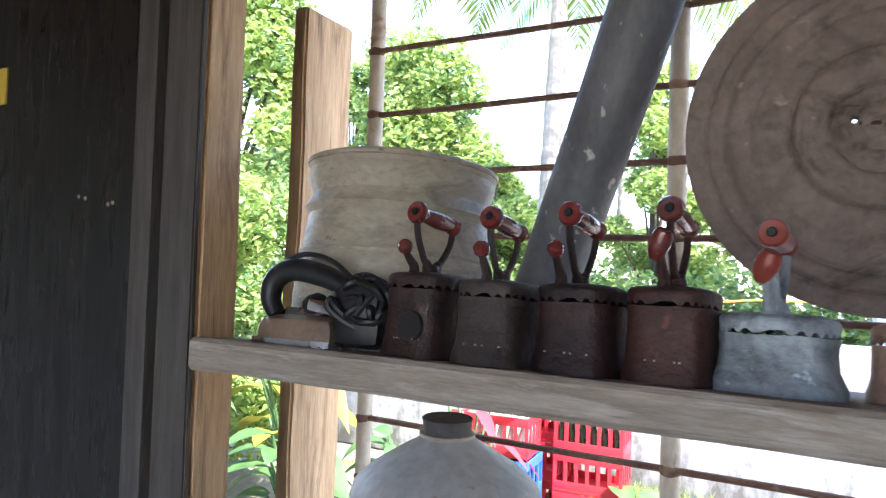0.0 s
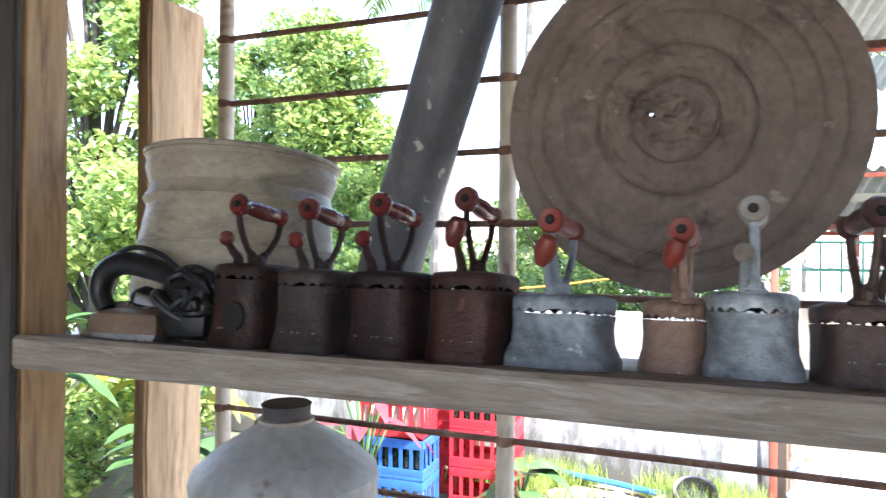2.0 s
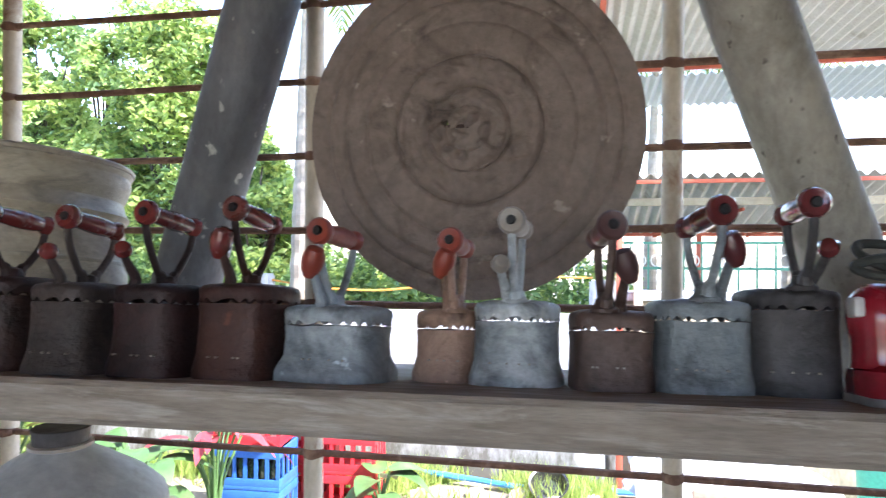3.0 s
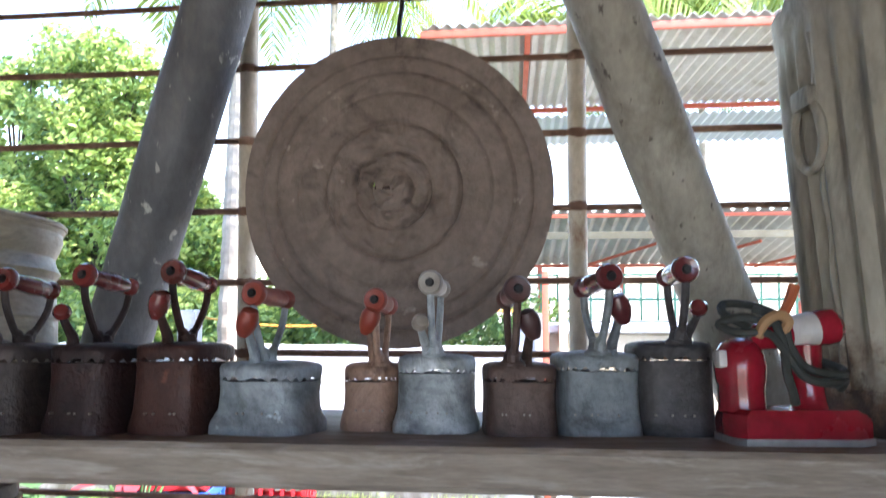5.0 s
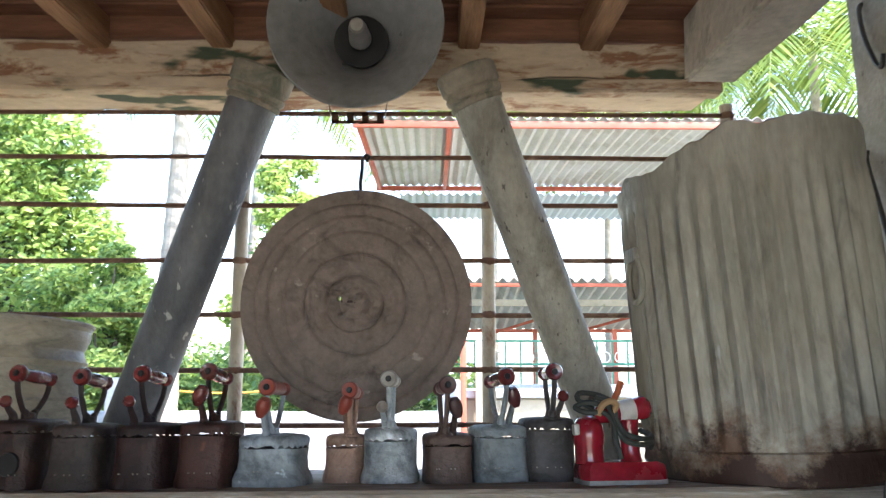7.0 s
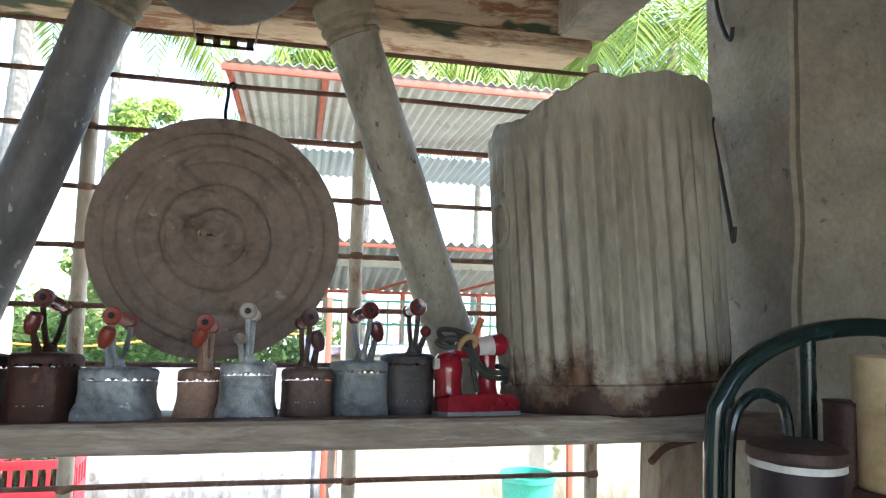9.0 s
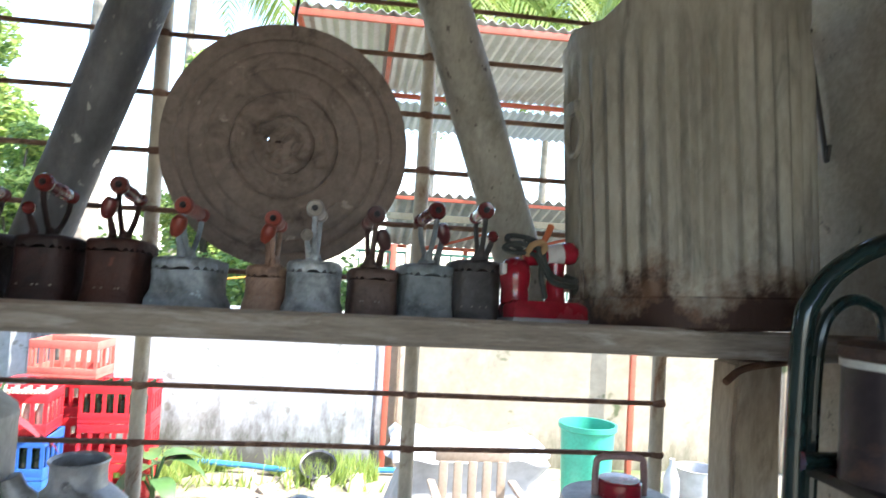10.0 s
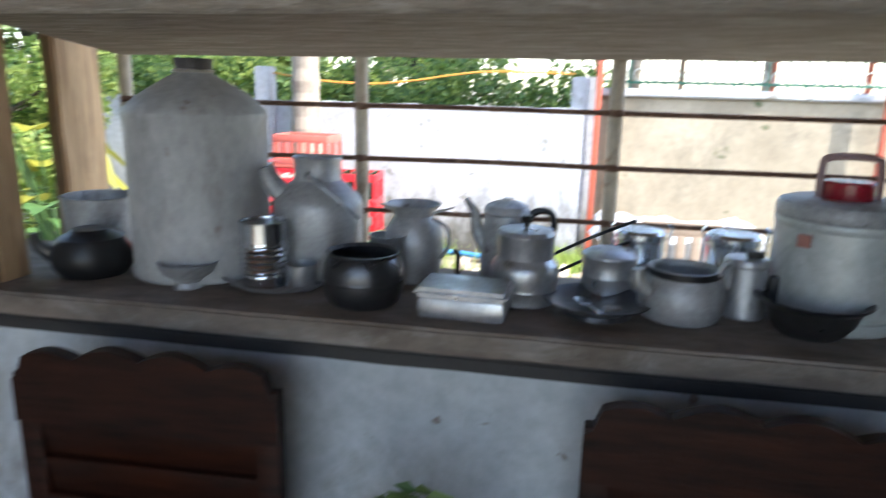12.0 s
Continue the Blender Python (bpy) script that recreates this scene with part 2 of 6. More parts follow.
# ---- mesh helpers ----
def part(name, bm, material, parent=None, label="", smooth=True, sharp=0.6):
    me = bpy.data.meshes.new(name)
    bmesh.ops.recalc_face_normals(bm, faces=bm.faces)
    if smooth:
        for f in bm.faces:
            f.smooth = True
        for e in bm.edges:
            if len(e.link_faces) == 2 and e.calc_face_angle(0) > sharp:
                e.smooth = False
    bm.to_mesh(me)
    bm.free()
    me.materials.append(material)
    ob = new(name, me)
    if parent:
        ob.parent = parent
    if label:
        tagged(ob, label)
    return ob


def thing(name, x, y, z, rz=0.0, label="", category="", group="", kind=""):
    ob = new(name)
    ob.matrix_world = pose(x, y, z, 0, 0, rz)
    ob.empty_display_size = 0.05
    return tagged(ob, label, category, group, kind)


def box(bm, c, s, rot=None, bevel=0.0, seg=2):
    t = bmesh.new()
    bmesh.ops.create_cube(t, size=1.0, matrix=Matrix.Diagonal((*s, 1)))
    if bevel:
        bmesh.ops.bevel(t, geom=t.edges[:], offset=bevel, segments=seg, affect='EDGES', profile=0.6)
    t.transform(Matrix.Translation(c) @ (rot or Matrix.Identity(4)))
    join(bm, t)
    return bm


def join(bm, t):
    vs = {}
    for v in t.verts:
        vs[v] = bm.verts.new(v.co)
    for f in t.faces:
        bm.faces.new([vs[v] for v in f.verts])
    t.free()


def boxed(c, s, bevel=0.0, rot=None):
    return box(bmesh.new(), c, s, rot, bevel)


def lathe(profile, n=40, bm=None, m=None, wobble=0.0, rib=None):
    """Turned shape from (radius, height) pairs; closes on the axis where the radius is 0. rib(angle, height) scales the radius."""
    bm = bm or bmesh.new()
    rings = []
    for r, z in profile:
        if r < 1e-6:
            rings.append([bm.verts.new((m or Matrix.Identity(4)) @ Vector((0, 0, z)))])
        else:
            ring = []
            for i in range(n):
                a = 2 * math.pi * i / n
                k = r * (rib(a, z) if rib else 1.0) * (1 + wobble * noise.noise(Vector((math.cos(a) * 2, math.sin(a) * 2, z * 7))))
                ring.append(bm.verts.new((m or Matrix.Identity(4)) @ Vector((k * math.cos(a), k * math.sin(a), z))))
            rings.append(ring)
    for a, b in zip(rings, rings[1:]):
        for i in range(n):
            j = (i + 1) % n
            if len(a) == 1 and len(b) == 1:
                continue
            if len(a) == 1:
                bm.faces.new((a[0], b[i], b[j]))
            elif len(b) == 1:
                bm.faces.new((a[i], a[j], b[0]))
            else:
                bm.faces.new((a[i], a[j], b[j], b[i]))
    return bm


def tube(points, r, n=10, bm=None, closed=False, caps=True):
    """A round bar along points; r is one radius or one for each point."""
    bm = bm or bmesh.new()
    pts = [Vector(p) for p in points]
    k = len(pts)
    rs = [r] * k if isinstance(r, (int, float)) else r
    up = None
    rings = []
    for i, p in enumerate(pts):
        a = pts[(i - 1) % k] if closed or i else p
        b = pts[(i + 1) % k] if closed or i < k - 1 else p
        d = (b - a).normalized()
        if up is None:
            up = d.orthogonal().normalized()
        up = (up - d * up.dot(d)).normalized()
        side = d.cross(up)
        rings.append([bm.verts.new(p + rs[i] * (math.cos(2 * math.pi * j / n) * up + math.sin(2 * math.pi * j / n) * side)) for j in range(n)])
    pairs = list(zip(rings, rings[1:])) + ([(rings[-1], rings[0])] if closed else [])
    for a, b in pairs:
        for j in range(n):
            bm.faces.new((a[j], a[(j + 1) % n], b[(j + 1) % n], b[j]))
    if caps and not closed:
        bm.faces.new(rings[0][::-1])
        bm.faces.new(rings[-1])
    return bm


def curve_pts(ctrl, n=24):
    """Catmull-Rom through control points."""
    c = [Vector(p) for p in ctrl]
    c = [c[0] * 2 - c[1]] + c + [c[-1] * 2 - c[-2]]
    out = []
    seg = len(c) - 3
    for i in range(n + 1):
        u = i / n * seg
        k = min(int(u), seg - 1)
        u -= k
        p0, p1, p2, p3 = c[k:k + 4]
        out.append(0.5 * ((2 * p1) + (p2 - p0) * u + (2 * p0 - 5 * p1 + 4 * p2 - p3) * u * u + (3 * p1 - p0 - 3 * p2 + p3) * u ** 3))
    return out


def prism(outline, z0, z1, bm=None, m=None):
    bm = bm or bmesh.new()
    m = m or Matrix.Identity(4)
    lo = [bm.verts.new(m @ Vector((x, y, z0))) for x, y in outline]
    hi = [bm.verts.new(m @ Vector((x, y, z1))) for x, y in outline]
    n = len(outline)
    bm.faces.new(lo[::-1])
    bm.faces.new(hi)
    for i in range(n):
        bm.faces.new((lo[i], lo[(i + 1) % n], hi[(i + 1) % n], hi[i]))
    return bm


def rough_up(bm, amount, scale=4.0):
    for v in bm.verts:
        v.co += amount * noise.noise_vector(v.co * scale)
    return bm


def rough_board(c, s, cuts=(12, 1, 1), amount=0.003, bevel=0.004, rot=None):
    """A sawn board with slightly uneven edges."""
    bm = bmesh.new()
    nx, ny, nz = cuts
    bmesh.ops.create_cube(bm, size=1.0, matrix=Matrix.Diagonal((*s, 1)))
    bmesh.ops.bevel(bm, geom=bm.edges[:], offset=bevel, segments=2, affect='EDGES')
    for axis, count in enumerate((nx, ny, nz)):
        for i in range(1, count):
            co = Vector((0, 0, 0))
            co[axis] = -s[axis] / 2 + s[axis] * i / count
            no = Vector((0, 0, 0))
            no[axis] = 1
            bmesh.ops.bisect_plane(bm, geom=bm.verts[:] + bm.edges[:] + bm.faces[:], plane_co=co, plane_no=no)
    off = Vector((random.random() * 9, random.random() * 9, 0))
    for v in bm.verts:
        v.co += amount * noise.noise_vector(v.co * 6 + off)
    bm.transform(Matrix.Translation(c) @ (rot or Matrix.Identity(4)))
    return bm

# ---- the room ----
SHELF_Z, COUNTER_Z, GRID_Y = 1.440, 0.830, 1.305


def structure(name, bm, material, label, category, smooth=False):
    return tagged(part(name, bm, material, None, "", smooth), label, category, "", "structure")


# floor and unseen left wall are pale so that they bounce fill light
structure("floor", boxed((-0.4, -0.65, -0.05), (4.4, 4.1, 0.1)), M["cement"], "bare cement floor of the open room, kept pale to bounce light", "floor")
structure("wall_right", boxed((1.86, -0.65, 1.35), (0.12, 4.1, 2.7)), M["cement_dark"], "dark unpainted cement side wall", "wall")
structure("wall_left", boxed((-2.5, -0.65, 1.35), (0.12, 4.1, 2.7)), M["limewash"], "unseen limewashed side wall, kept pale to bounce light", "wall")
# unseen wall behind the camera; its left part cuts the light from behind
bm = bmesh.new()
box(bm, (-0.4, -2.66, 2.42), (4.3, 0.12, 0.2))
box(bm, (-1.85, -2.66, 1.2), (1.3, 0.12, 2.4))
box(bm, (1.7, -2.66, 1.2), (0.2, 0.12, 2.4))
structure("wall_back", bm, M["cement"], "unseen cement wall with a wide opening, added to shape the light from behind", "wall")
# low wall under the counter and the slab on it
structure("wall_front_low", rough_board((-0.505, 0.983, 0.385), (3.79, 0.386, 0.77), (30, 2, 8), 0.006, 0.01), M["limewash"],
          "rough limewashed masonry wall below the counter", "wall", True)
bm = rough_board((-0.565, 0.982, COUNTER_Z - 0.025), (3.89, 0.436, 0.05), (30, 6, 1), 0.003, 0.006)
structure("counter_top", bm, M["counter"], "worn grey wooden counter top on the low wall", "counter", True)
structure("counter_edge", rough_board((-0.565, 0.779, COUNTER_Z - 0.066), (3.89, 0.022, 0.03), (30, 1, 1), 0.003, 0.004), M["black_trim"],
          "black edge strip under the counter top", "trim", True)

# thick shelf board, tipping a little down towards the back
SLOPE = 0.106
TIP = -math.degrees(math.atan(SLOPE))
bm = bmesh.new()
prof = [(y, z - SLOPE * (y - 0.806)) for y, z in ((0.812, 1.388), (0.806, 1.396), (0.806, 1.433), (0.813, 1.440), (1.276, 1.440), (1.283, 1.433), (1.283, 1.390), (1.276, 1.384), (1.10, 1.386), (0.95, 1.386))]
N = 46
rows = []
for i in range(N + 1):
    x = -0.655 + i / N * 2.12
    rows.append([bm.verts.new((x, y + 0.004 * noise.noise(Vector((x * 3, y * 9, z * 9))),
                               z + 0.014 * (x - 0.3) * 0.6 * 0.6 + (0.0025 * noise.noise(Vector((x * 5, y * 6, 3))) if z + SLOPE * (y - 0.806) < 1.43 else 0))) for y, z in prof])
for a, b in zip(rows, rows[1:]):
    for j in range(len(prof)):
        k = (j + 1) % len(prof)
        bm.faces.new((a[j], a[k], b[k], b[j]))
bm.faces.new(rows[0])
bm.faces.new(rows[-1][::-1])
tagged(part("shelf", bm, M["board"], None, "", True, 0.5), "thick weathered grey-brown wooden plank shelf", "shelf", "", "structure")


def shelf_z(x, y=0.806):
    return SHELF_Z + 0.014 * (x - 0.3) * 0.36 - SLOPE * (y - 0.806)


# window grille of pipes and rusty bars
grille = thing("window_grille", 0, GRID_Y, COUNTER_Z, 0, "cream painted pipe grille with rusty iron crossbars", "grille", "", "structure")
PIPES = [(-0.662, 0.0), (0.003, 0.0), (0.637, 0.0), (1.275, 0.0)]
BARS = [2.29, 2.172, 2.044, 1.900, 1.764, 1.626, 1.49, 1.352, 1.215, 1.083, 0.946]
for k, (x, lean) in enumerate(PIPES):
    part("pipe", tube([(x + 0.003 * noise.noise(Vector((x, 0, z))), 0.0, z) for z in [-0.4 + 1.89 * i / 18 for i in range(19)]], 0.0175, 14), M["pipe"], grille)
for z in BARS:
    pts = []
    for i in range(41):
        x = PIPES[0][0] - 0.012 + i / 40 * (PIPES[-1][0] - PIPES[0][0] + 0.024)
        pts.append((x, 0.006 * noise.noise(Vector((x * 2, 0, z * 9))) - 0.006, z - COUNTER_Z + 0.004 * noise.noise(Vector((x * 1.7, 4, z * 7)))))
    part("crossbar", tube(pts, 0.0065, 8), M["rust"], grille, "rusty iron rod")
for x, _ in PIPES:
    for z in BARS:
        bm = bmesh.new()
        bmesh.ops.create_icosphere(bm, subdivisions=2, radius=0.0195, matrix=Matrix.Translation((x, -0.003, z - COUNTER_Z)) @ Matrix.Diagonal((1, 1, 0.75, 1)))
        part("weld", rough_up(bm, 0.003, 60), M["rust"], grille, "rusty weld lump")

# beam above the grille, a pale lip along its foot
bm = rough_board((-0.70, 1.345, 2.407), (3.9, 0.23, 0.112), (60, 2, 6), 0.009, 0.012)
structure("beam_front", bm, M["beam"], "beam with cream paint peeling to rust and mould", "beam", True)
structure("beam_lip", rough_board((-0.72, 1.228, 2.336), (3.9, 0.05, 0.036), (60, 1, 1), 0.004, 0.008), M["beam"], "painted lip under the beam", "trim", True)
M["whitewash"] = mat("old_whitewash", (0.60, 0.54, 0.45), (0.44, 0.39, 0.32), 0.9, scale=8, bump=0.7, bump_scale=60, stain=(0.26, 0.23, 0.19), stain_scale=6, stain_lo=0.5, stain_hi=0.66)
structure("beam_cross", rough_board((1.165, 0.44, 2.40), (0.125, 1.4, 0.17), (4, 14, 3), 0.006, 0.008), M["whitewash"], "whitewashed concrete cross beam", "beam", True)
structure("pillar_right", rough_board((1.668, 1.008, 1.35), (0.272, 0.335, 2.7), (8, 8, 60), 0.010, 0.014), M["pillar"], "rough grey concrete pillar", "pillar", True)
structure("post_under_shelf", rough_board((1.350, 1.04, 1.098), (0.11, 0.1, 0.535), (3, 3, 12), 0.004, 0.008), M["pale_post"],
          "pale weathered post holding up the shelf", "post", True)
structure("post_left", rough_board((-0.70, 0.862, 1.35), (0.088, 0.085, 2.7), (2, 2, 24), 0.004, 0.006), M["post"], "sawn wooden post at the shelf end", "post", True)
structure("post_rear", rough_board((-0.822, 1.305, 1.47), (0.042, 0.175, 1.36), (2, 3, 20), 0.006, 0.006), M["post"],
          "broken-topped wooden post behind the shelf", "post", True)

# ceiling boards, rafters
bm = bmesh.new()
for i in range(29):
    box(bm, (-0.67, -2.68 + 0.145 * i, 2.545 + 0.002 * (i % 3)), (3.86, 0.139, 0.045), None, 0.003, 1)
structure("ceiling", bm, M["ceil"], "dark reddish wooden ceiling boards", "ceiling")
for i in range(11):
    x = -2.25 + i * 0.315
    structure("rafter", rough_board((x, -0.65, 2.48), (0.055, 3.9, 0.085), (1, 14, 1), 0.004, 0.004), M["rafter"], "brown sawn wooden rafter", "rafter", True)
structure("fascia_board", rough_board((-0.67, 1.238, 2.497), (3.86, 0.018, 0.062), (30, 1, 1), 0.003, 0.003), M["ceil"], "dark red board above the beam", "trim", True)
# unseen sheet, placed to block sun coming in over the right wall
structure("roof", boxed((-0.35, -0.8, 2.98), (5.6, 4.6, 0.04)), M["rust"], "unseen roof sheet added to keep the sun off the shelf", "roof")

M["jamb"] = mat("jamb_wood", (0.075, 0.066, 0.056), (0.04, 0.034, 0.03), 0.6, scale=6, stretch=(9, 9, 0.9), bump=0.4, bump_scale=25)
# tall dark door standing open against the post
leaf = thing("panel_door", -1.2, 0.90, 0.0, 0, "tall dark varnished wooden door standing beside the post", "door")
part("panel", boxed((-0.10, -0.072, 1.25), (0.99, 0.05, 2.5), 0.006), M["door"], leaf)
part("stile", boxed((0.422, -0.080, 1.25), (0.052, 0.05, 2.5), 0.005), M["jamb"], leaf, "worn dark edge strip")
part("back_panel", boxed((-0.45, -0.035, 1.25), (1.6, 0.018, 2.5), 0.004), M["door"], leaf)
for x, z in ((0.235, 1.668), (0.255, 1.664), (0.335, 1.655), (0.322, 1.652)):
    part("nail", lathe([(0, 0.0), (0.004, 0.0), (0.0035, 0.002), (0, 0.0028)], 10, m=Matrix.Translation((x, -0.0965, z)) @ pose(0, 0, 0, 90, 0, 0)), M["pale_post"], leaf, "pale nail mark")
# the shade on the post's unlit front is put in as this dark board
structure("door_jamb", rough_board((-0.70, 0.812, 1.35), (0.084, 0.012, 2.6), (1, 1, 20), 0.002, 0.003), M["jamb"], "dark jamb board carrying the shade of the post's front", "trim", True)
M["yellow_paper"] = mat("yellow_paper", (0.6, 0.42, 0.05), (0.5, 0.34, 0.04), 0.7, scale=20, bump=0.05)
part("paper_tag", boxed((-0.041, -0.0985, 1.90), (0.035, 0.003, 0.075)), M["yellow_paper"], leaf, "small yellow tag")

# ---- things on the shelf ----
# big round lid hung on the grille
lid = thing("drum_lid", 0.308, 1.232, 1.788, 0, "large round weathered brown metal lid hung on the grille", "lid")
R = 0.277
prof = [(0.0, 0.012)]
for i in range(1, 150):
    r = R * i / 149
    h = 0.010 - 0.012 * (r / R) ** 2
    for c, depth, lift in ((0.036, 0.0040, 0.0030), (0.067, 0.0070, 0.0050), (0.122, 0.0065, 0.0035), (0.176, 0.0035, 0.0018), (0.216, 0.0055, 0.0022), (0.247, 0.0055, 0.0020)):
        h -= depth * math.exp(-((r - c) / 0.0048) ** 2)
        h += lift * (1 if r < c else 0)
    prof.append((r, h + 0.004))
prof += [(R + 0.004, 0.002), (R + 0.003, -0.012), (R - 0.006, -0.014), (R - 0.01, -0.004), *[(R - 0.012 - 0.006 * i, -0.003) for i in range(44)], (0.0, -0.003)]
m = pose(0, 0, 0, 90, 0, 0)
bm = lathe(prof, 96)
for v in bm.verts:
    v.co.z += 0.006 * noise.noise(Vector((v.co.x * 9, v.co.y * 9, 0))) + 0.0022 * noise.noise(Vector((v.co.x * 40, v.co.y * 40, 2)))
    a = math.atan2(v.co.y, v.co.x)
    v.co.xy *= 1 + 0.006 * noise.noise(Vector((math.cos(a) * 1.5, math.sin(a) * 1.5, 5)))
for v in bm.verts:
    r = math.hypot(v.co.x, v.co.y)
    if v.co.z > 0 and r < 0.12:
        v.co.z += (0.024 * max(0, noise.noise(Vector((v.co.x * 48, v.co.y * 64, 4)))) - 0.012 * max(0, noise.noise(Vector((v.co.x * 44, v.co.y * 40, 9))))) * (1 if r < 0.066 else 0.55)
gone = [f for f in bm.faces if (f.calc_center_median().xy - Vector((-0.038, 0.010))).length < 0.0065]
bmesh.ops.delete(bm, geom=gone, context='FACES')
bm.transform(m)
part("plate", bm, M["disc"], lid, "", True, 1.2)
# dark bar in place of a cut slot, for the shade inside it
part("slot", boxed((-0.008, -0.0235, 0.003), (0.05, 0.010, 0.006), 0.002), M["iron_rust"], lid, "dark bar painting the shade in the hub slot")
part("eyelet", tube([(-0.038 + 0.0072 * math.cos(a), -0.0195, 0.010 + 0.0072 * math.sin(a)) for a in [6.283 * i / 20 for i in range(20)]], 0.0028, 8, closed=True), M["disc"], lid)
part("hanging_wire", tube(curve_pts([(0.008, 0.006, 0.265), (0.004, 0.012, 0.30), (0.006, 0.03, 0.345), (0.004, 0.055, 0.375), (0.012, 0.07, 0.39), (0.02, 0.06, 0.382), (0.016, 0.05, 0.37)], 24), 0.0045, 8),
     M["black"], lid, "black wire hook")


# two leaning columns
def column(name, foot, head, r, material, label, collar_label):
    foot, head = Vector(foot), Vector(head)
    t = new(name)
    t.location = foot
    tagged(t, label, "column")
    d = head - foot
    L = d.length
    q = d.to_track_quat("Z", "Y").to_matrix().to_4x4()
    part("shaft", lathe([(0, 0), (r, 0.0)] + [(r * (1 + 0.012 * math.sin(i)), L * i / 14) for i in range(1, 14)] + [(r * 0.95, L - 0.02), (0, L - 0.02)], 36, m=q, wobble=0.02), material, t)
    part("collar", lathe([(r * 0.9, L - 0.066), (r * 1.08, L - 0.064), (r * 1.10, L - 0.056), (r * 1.03, L - 0.05), (r * 1.16, L - 0.044), (r * 1.19, L - 0.034), (r * 1.10, L - 0.026),
                          (r * 1.22, L - 0.018), (r * 1.25, L + 0.018), (r * 1.18, L + 0.024), (r * 1.08, L + 0.02), (r * 1.06, L - 0.01), (0, L - 0.01)], 36, m=q, wobble=0.015), M["collar"], t, collar_label)
    return t


column("column", (-0.256, 1.236, 1.392), (0.090, 1.117, 2.308), 0.0585, M["col_dark"], "dark grey round column leaning on the shelf", "pinkish moulded collar")
column("column", (0.928, 1.228, 1.397), (0.576, 1.102, 2.304), 0.0575, M["col_pale"], "pale stained round column leaning on the shelf", "mossy moulded collar")

# corrugated bin
bin_ = thing("corrugated_bin", 1.192, 1.085, shelf_z(1.19), 0, "tall battered corrugated metal bin on the shelf", "bin")
bin_.matrix_world = pose(1.206, 1.036, 1.4235, -4.0, -2.2, 0)


def ribs(a, z):
    k = min(1.0, max(0.0, (z - 0.07) / 0.05)) * min(1.0, max(0.0, (0.60 - z) / 0.07))
    return 1 + 0.026 * k * math.cos(a * 41) * (0.95 + 0.12 * noise.noise(Vector((math.cos(a), math.sin(a), z * 3))))


H = 0.648
prof = [(0, 0.004), (0.246, 0.004), (0.249, 0.01)] + [(0.249 + 0.008 * (i / 40) + (0.004 if i in (38, 39, 40) else 0), 0.012 + (H - 0.012) * i / 40) for i in range(41)]
prof += [(0.262, H + 0.005), (0.257, H + 0.009), (0.251, H + 0.004), (0.246, H - 0.02), (0.226, 0.02), (0, 0.016)]
bm = lathe(prof, 287, rib=ribs, wobble=0.006)
for v in bm.verts:
    if v.co.z > 0.46:
        f = (v.co.z - 0.46) / 0.158
        v.co.z += f * (0.015 * v.co.x / 0.24 + 0.016 * noise.noise(Vector((v.co.x * 16, v.co.y * 16, 1))) + 0.025 - 0.07 * max(0, -v.co.x / 0.24 - 0.6) + 0.01 * noise.noise(Vector((v.co.x * 30, v.co.y * 30, 5))))
part("body", bm, M["bin"], bin_)
bm = lathe([(0.2505, 0.006), (0.2545, 0.01), (0.2555, 0.04), (0.2525, 0.05), (0.2535, 0.062), (0.250, 0.066)], 96, wobble=0.012)
part("base_band", bm, M["bin"], bin_)
rad = Vector((-0.985, -0.13, 0)).normalized()
tan_ = Vector((-rad.y, rad.x, 0))
ring_c = rad * 0.262 + Vector((0, 0, 0.412))
part("ring_handle", tube([ring_c + tan_ * (0.034 * math.cos(a)) + Vector((0, 0, 0.048 * math.sin(a))) for a in [2 * math.pi * i / 28 for i in range(28)]], 0.0065, 8, closed=True), M["bin"], bin_)
part("handle_lug", boxed(rad * 0.262 + Vector((0, 0, 0.466)), (0.02, 0.045, 0.03), 0.006, pose(0, 0, 0, 0, 0, 7)), M["bin"], bin_)
part("seam_wire", tube([rad * (0.252 + 0.012 * math.sin(i * 1.3) * 0.2) + Vector((0, 0, 0.06 + 0.50 * i / 20)) + tan_ * 0.012 for i in range(21)], 0.005, 7), M["bin"], bin_)

# cream bucket, upside down
bucket = thing("bucket", -0.466, 1.10, shelf_z(-0.47), 0, "large dented cream metal bucket standing upside down", "bucket")
bucket.matrix_world = pose(-0.466, 1.095, shelf_z(-0.47, 1.095), TIP, 0, 0) @ Matrix.Diagonal((1, 1, 1.09, 1))
prof = [(0.150, 0.0), (0.181, 0.0), (0.183, 0.01), (0.181, 0.02), (0.181, 0.08), (0.176, 0.15), (0.169, 0.205), (0.168, 0.215), (0.176, 0.226), (0.168, 0.238), (0.164, 0.250), (0.170, 0.265), (0.174, 0.278),
        (0.172, 0.290), (0.176, 0.297), (0.172, 0.304), (0.165, 0.303), (0.160, 0.296), (0.155, 0.27), (0, 0.26)]
part("shell", lathe(prof, 72, wobble=0.02), M["bucket"], bucket)
part("rim", lathe([(0.172, 0.298), (0.178, 0.299), (0.179, 0.304), (0.175, 0.3075), (0.170, 0.305)], 72, wobble=0.02), M["bucket"], bucket)
part("hoop", lathe([(0.1775, 0.148), (0.1785, 0.15), (0.1785, 0.153), (0.1765, 0.155)], 72, wobble=0.02), M["bucket"], bucket)
part("foot_ring", lathe([(0.180, -0.001), (0.187, 0.0), (0.188, 0.008), (0.182, 0.012)], 72, wobble=0.02), M["bucket"], bucket)


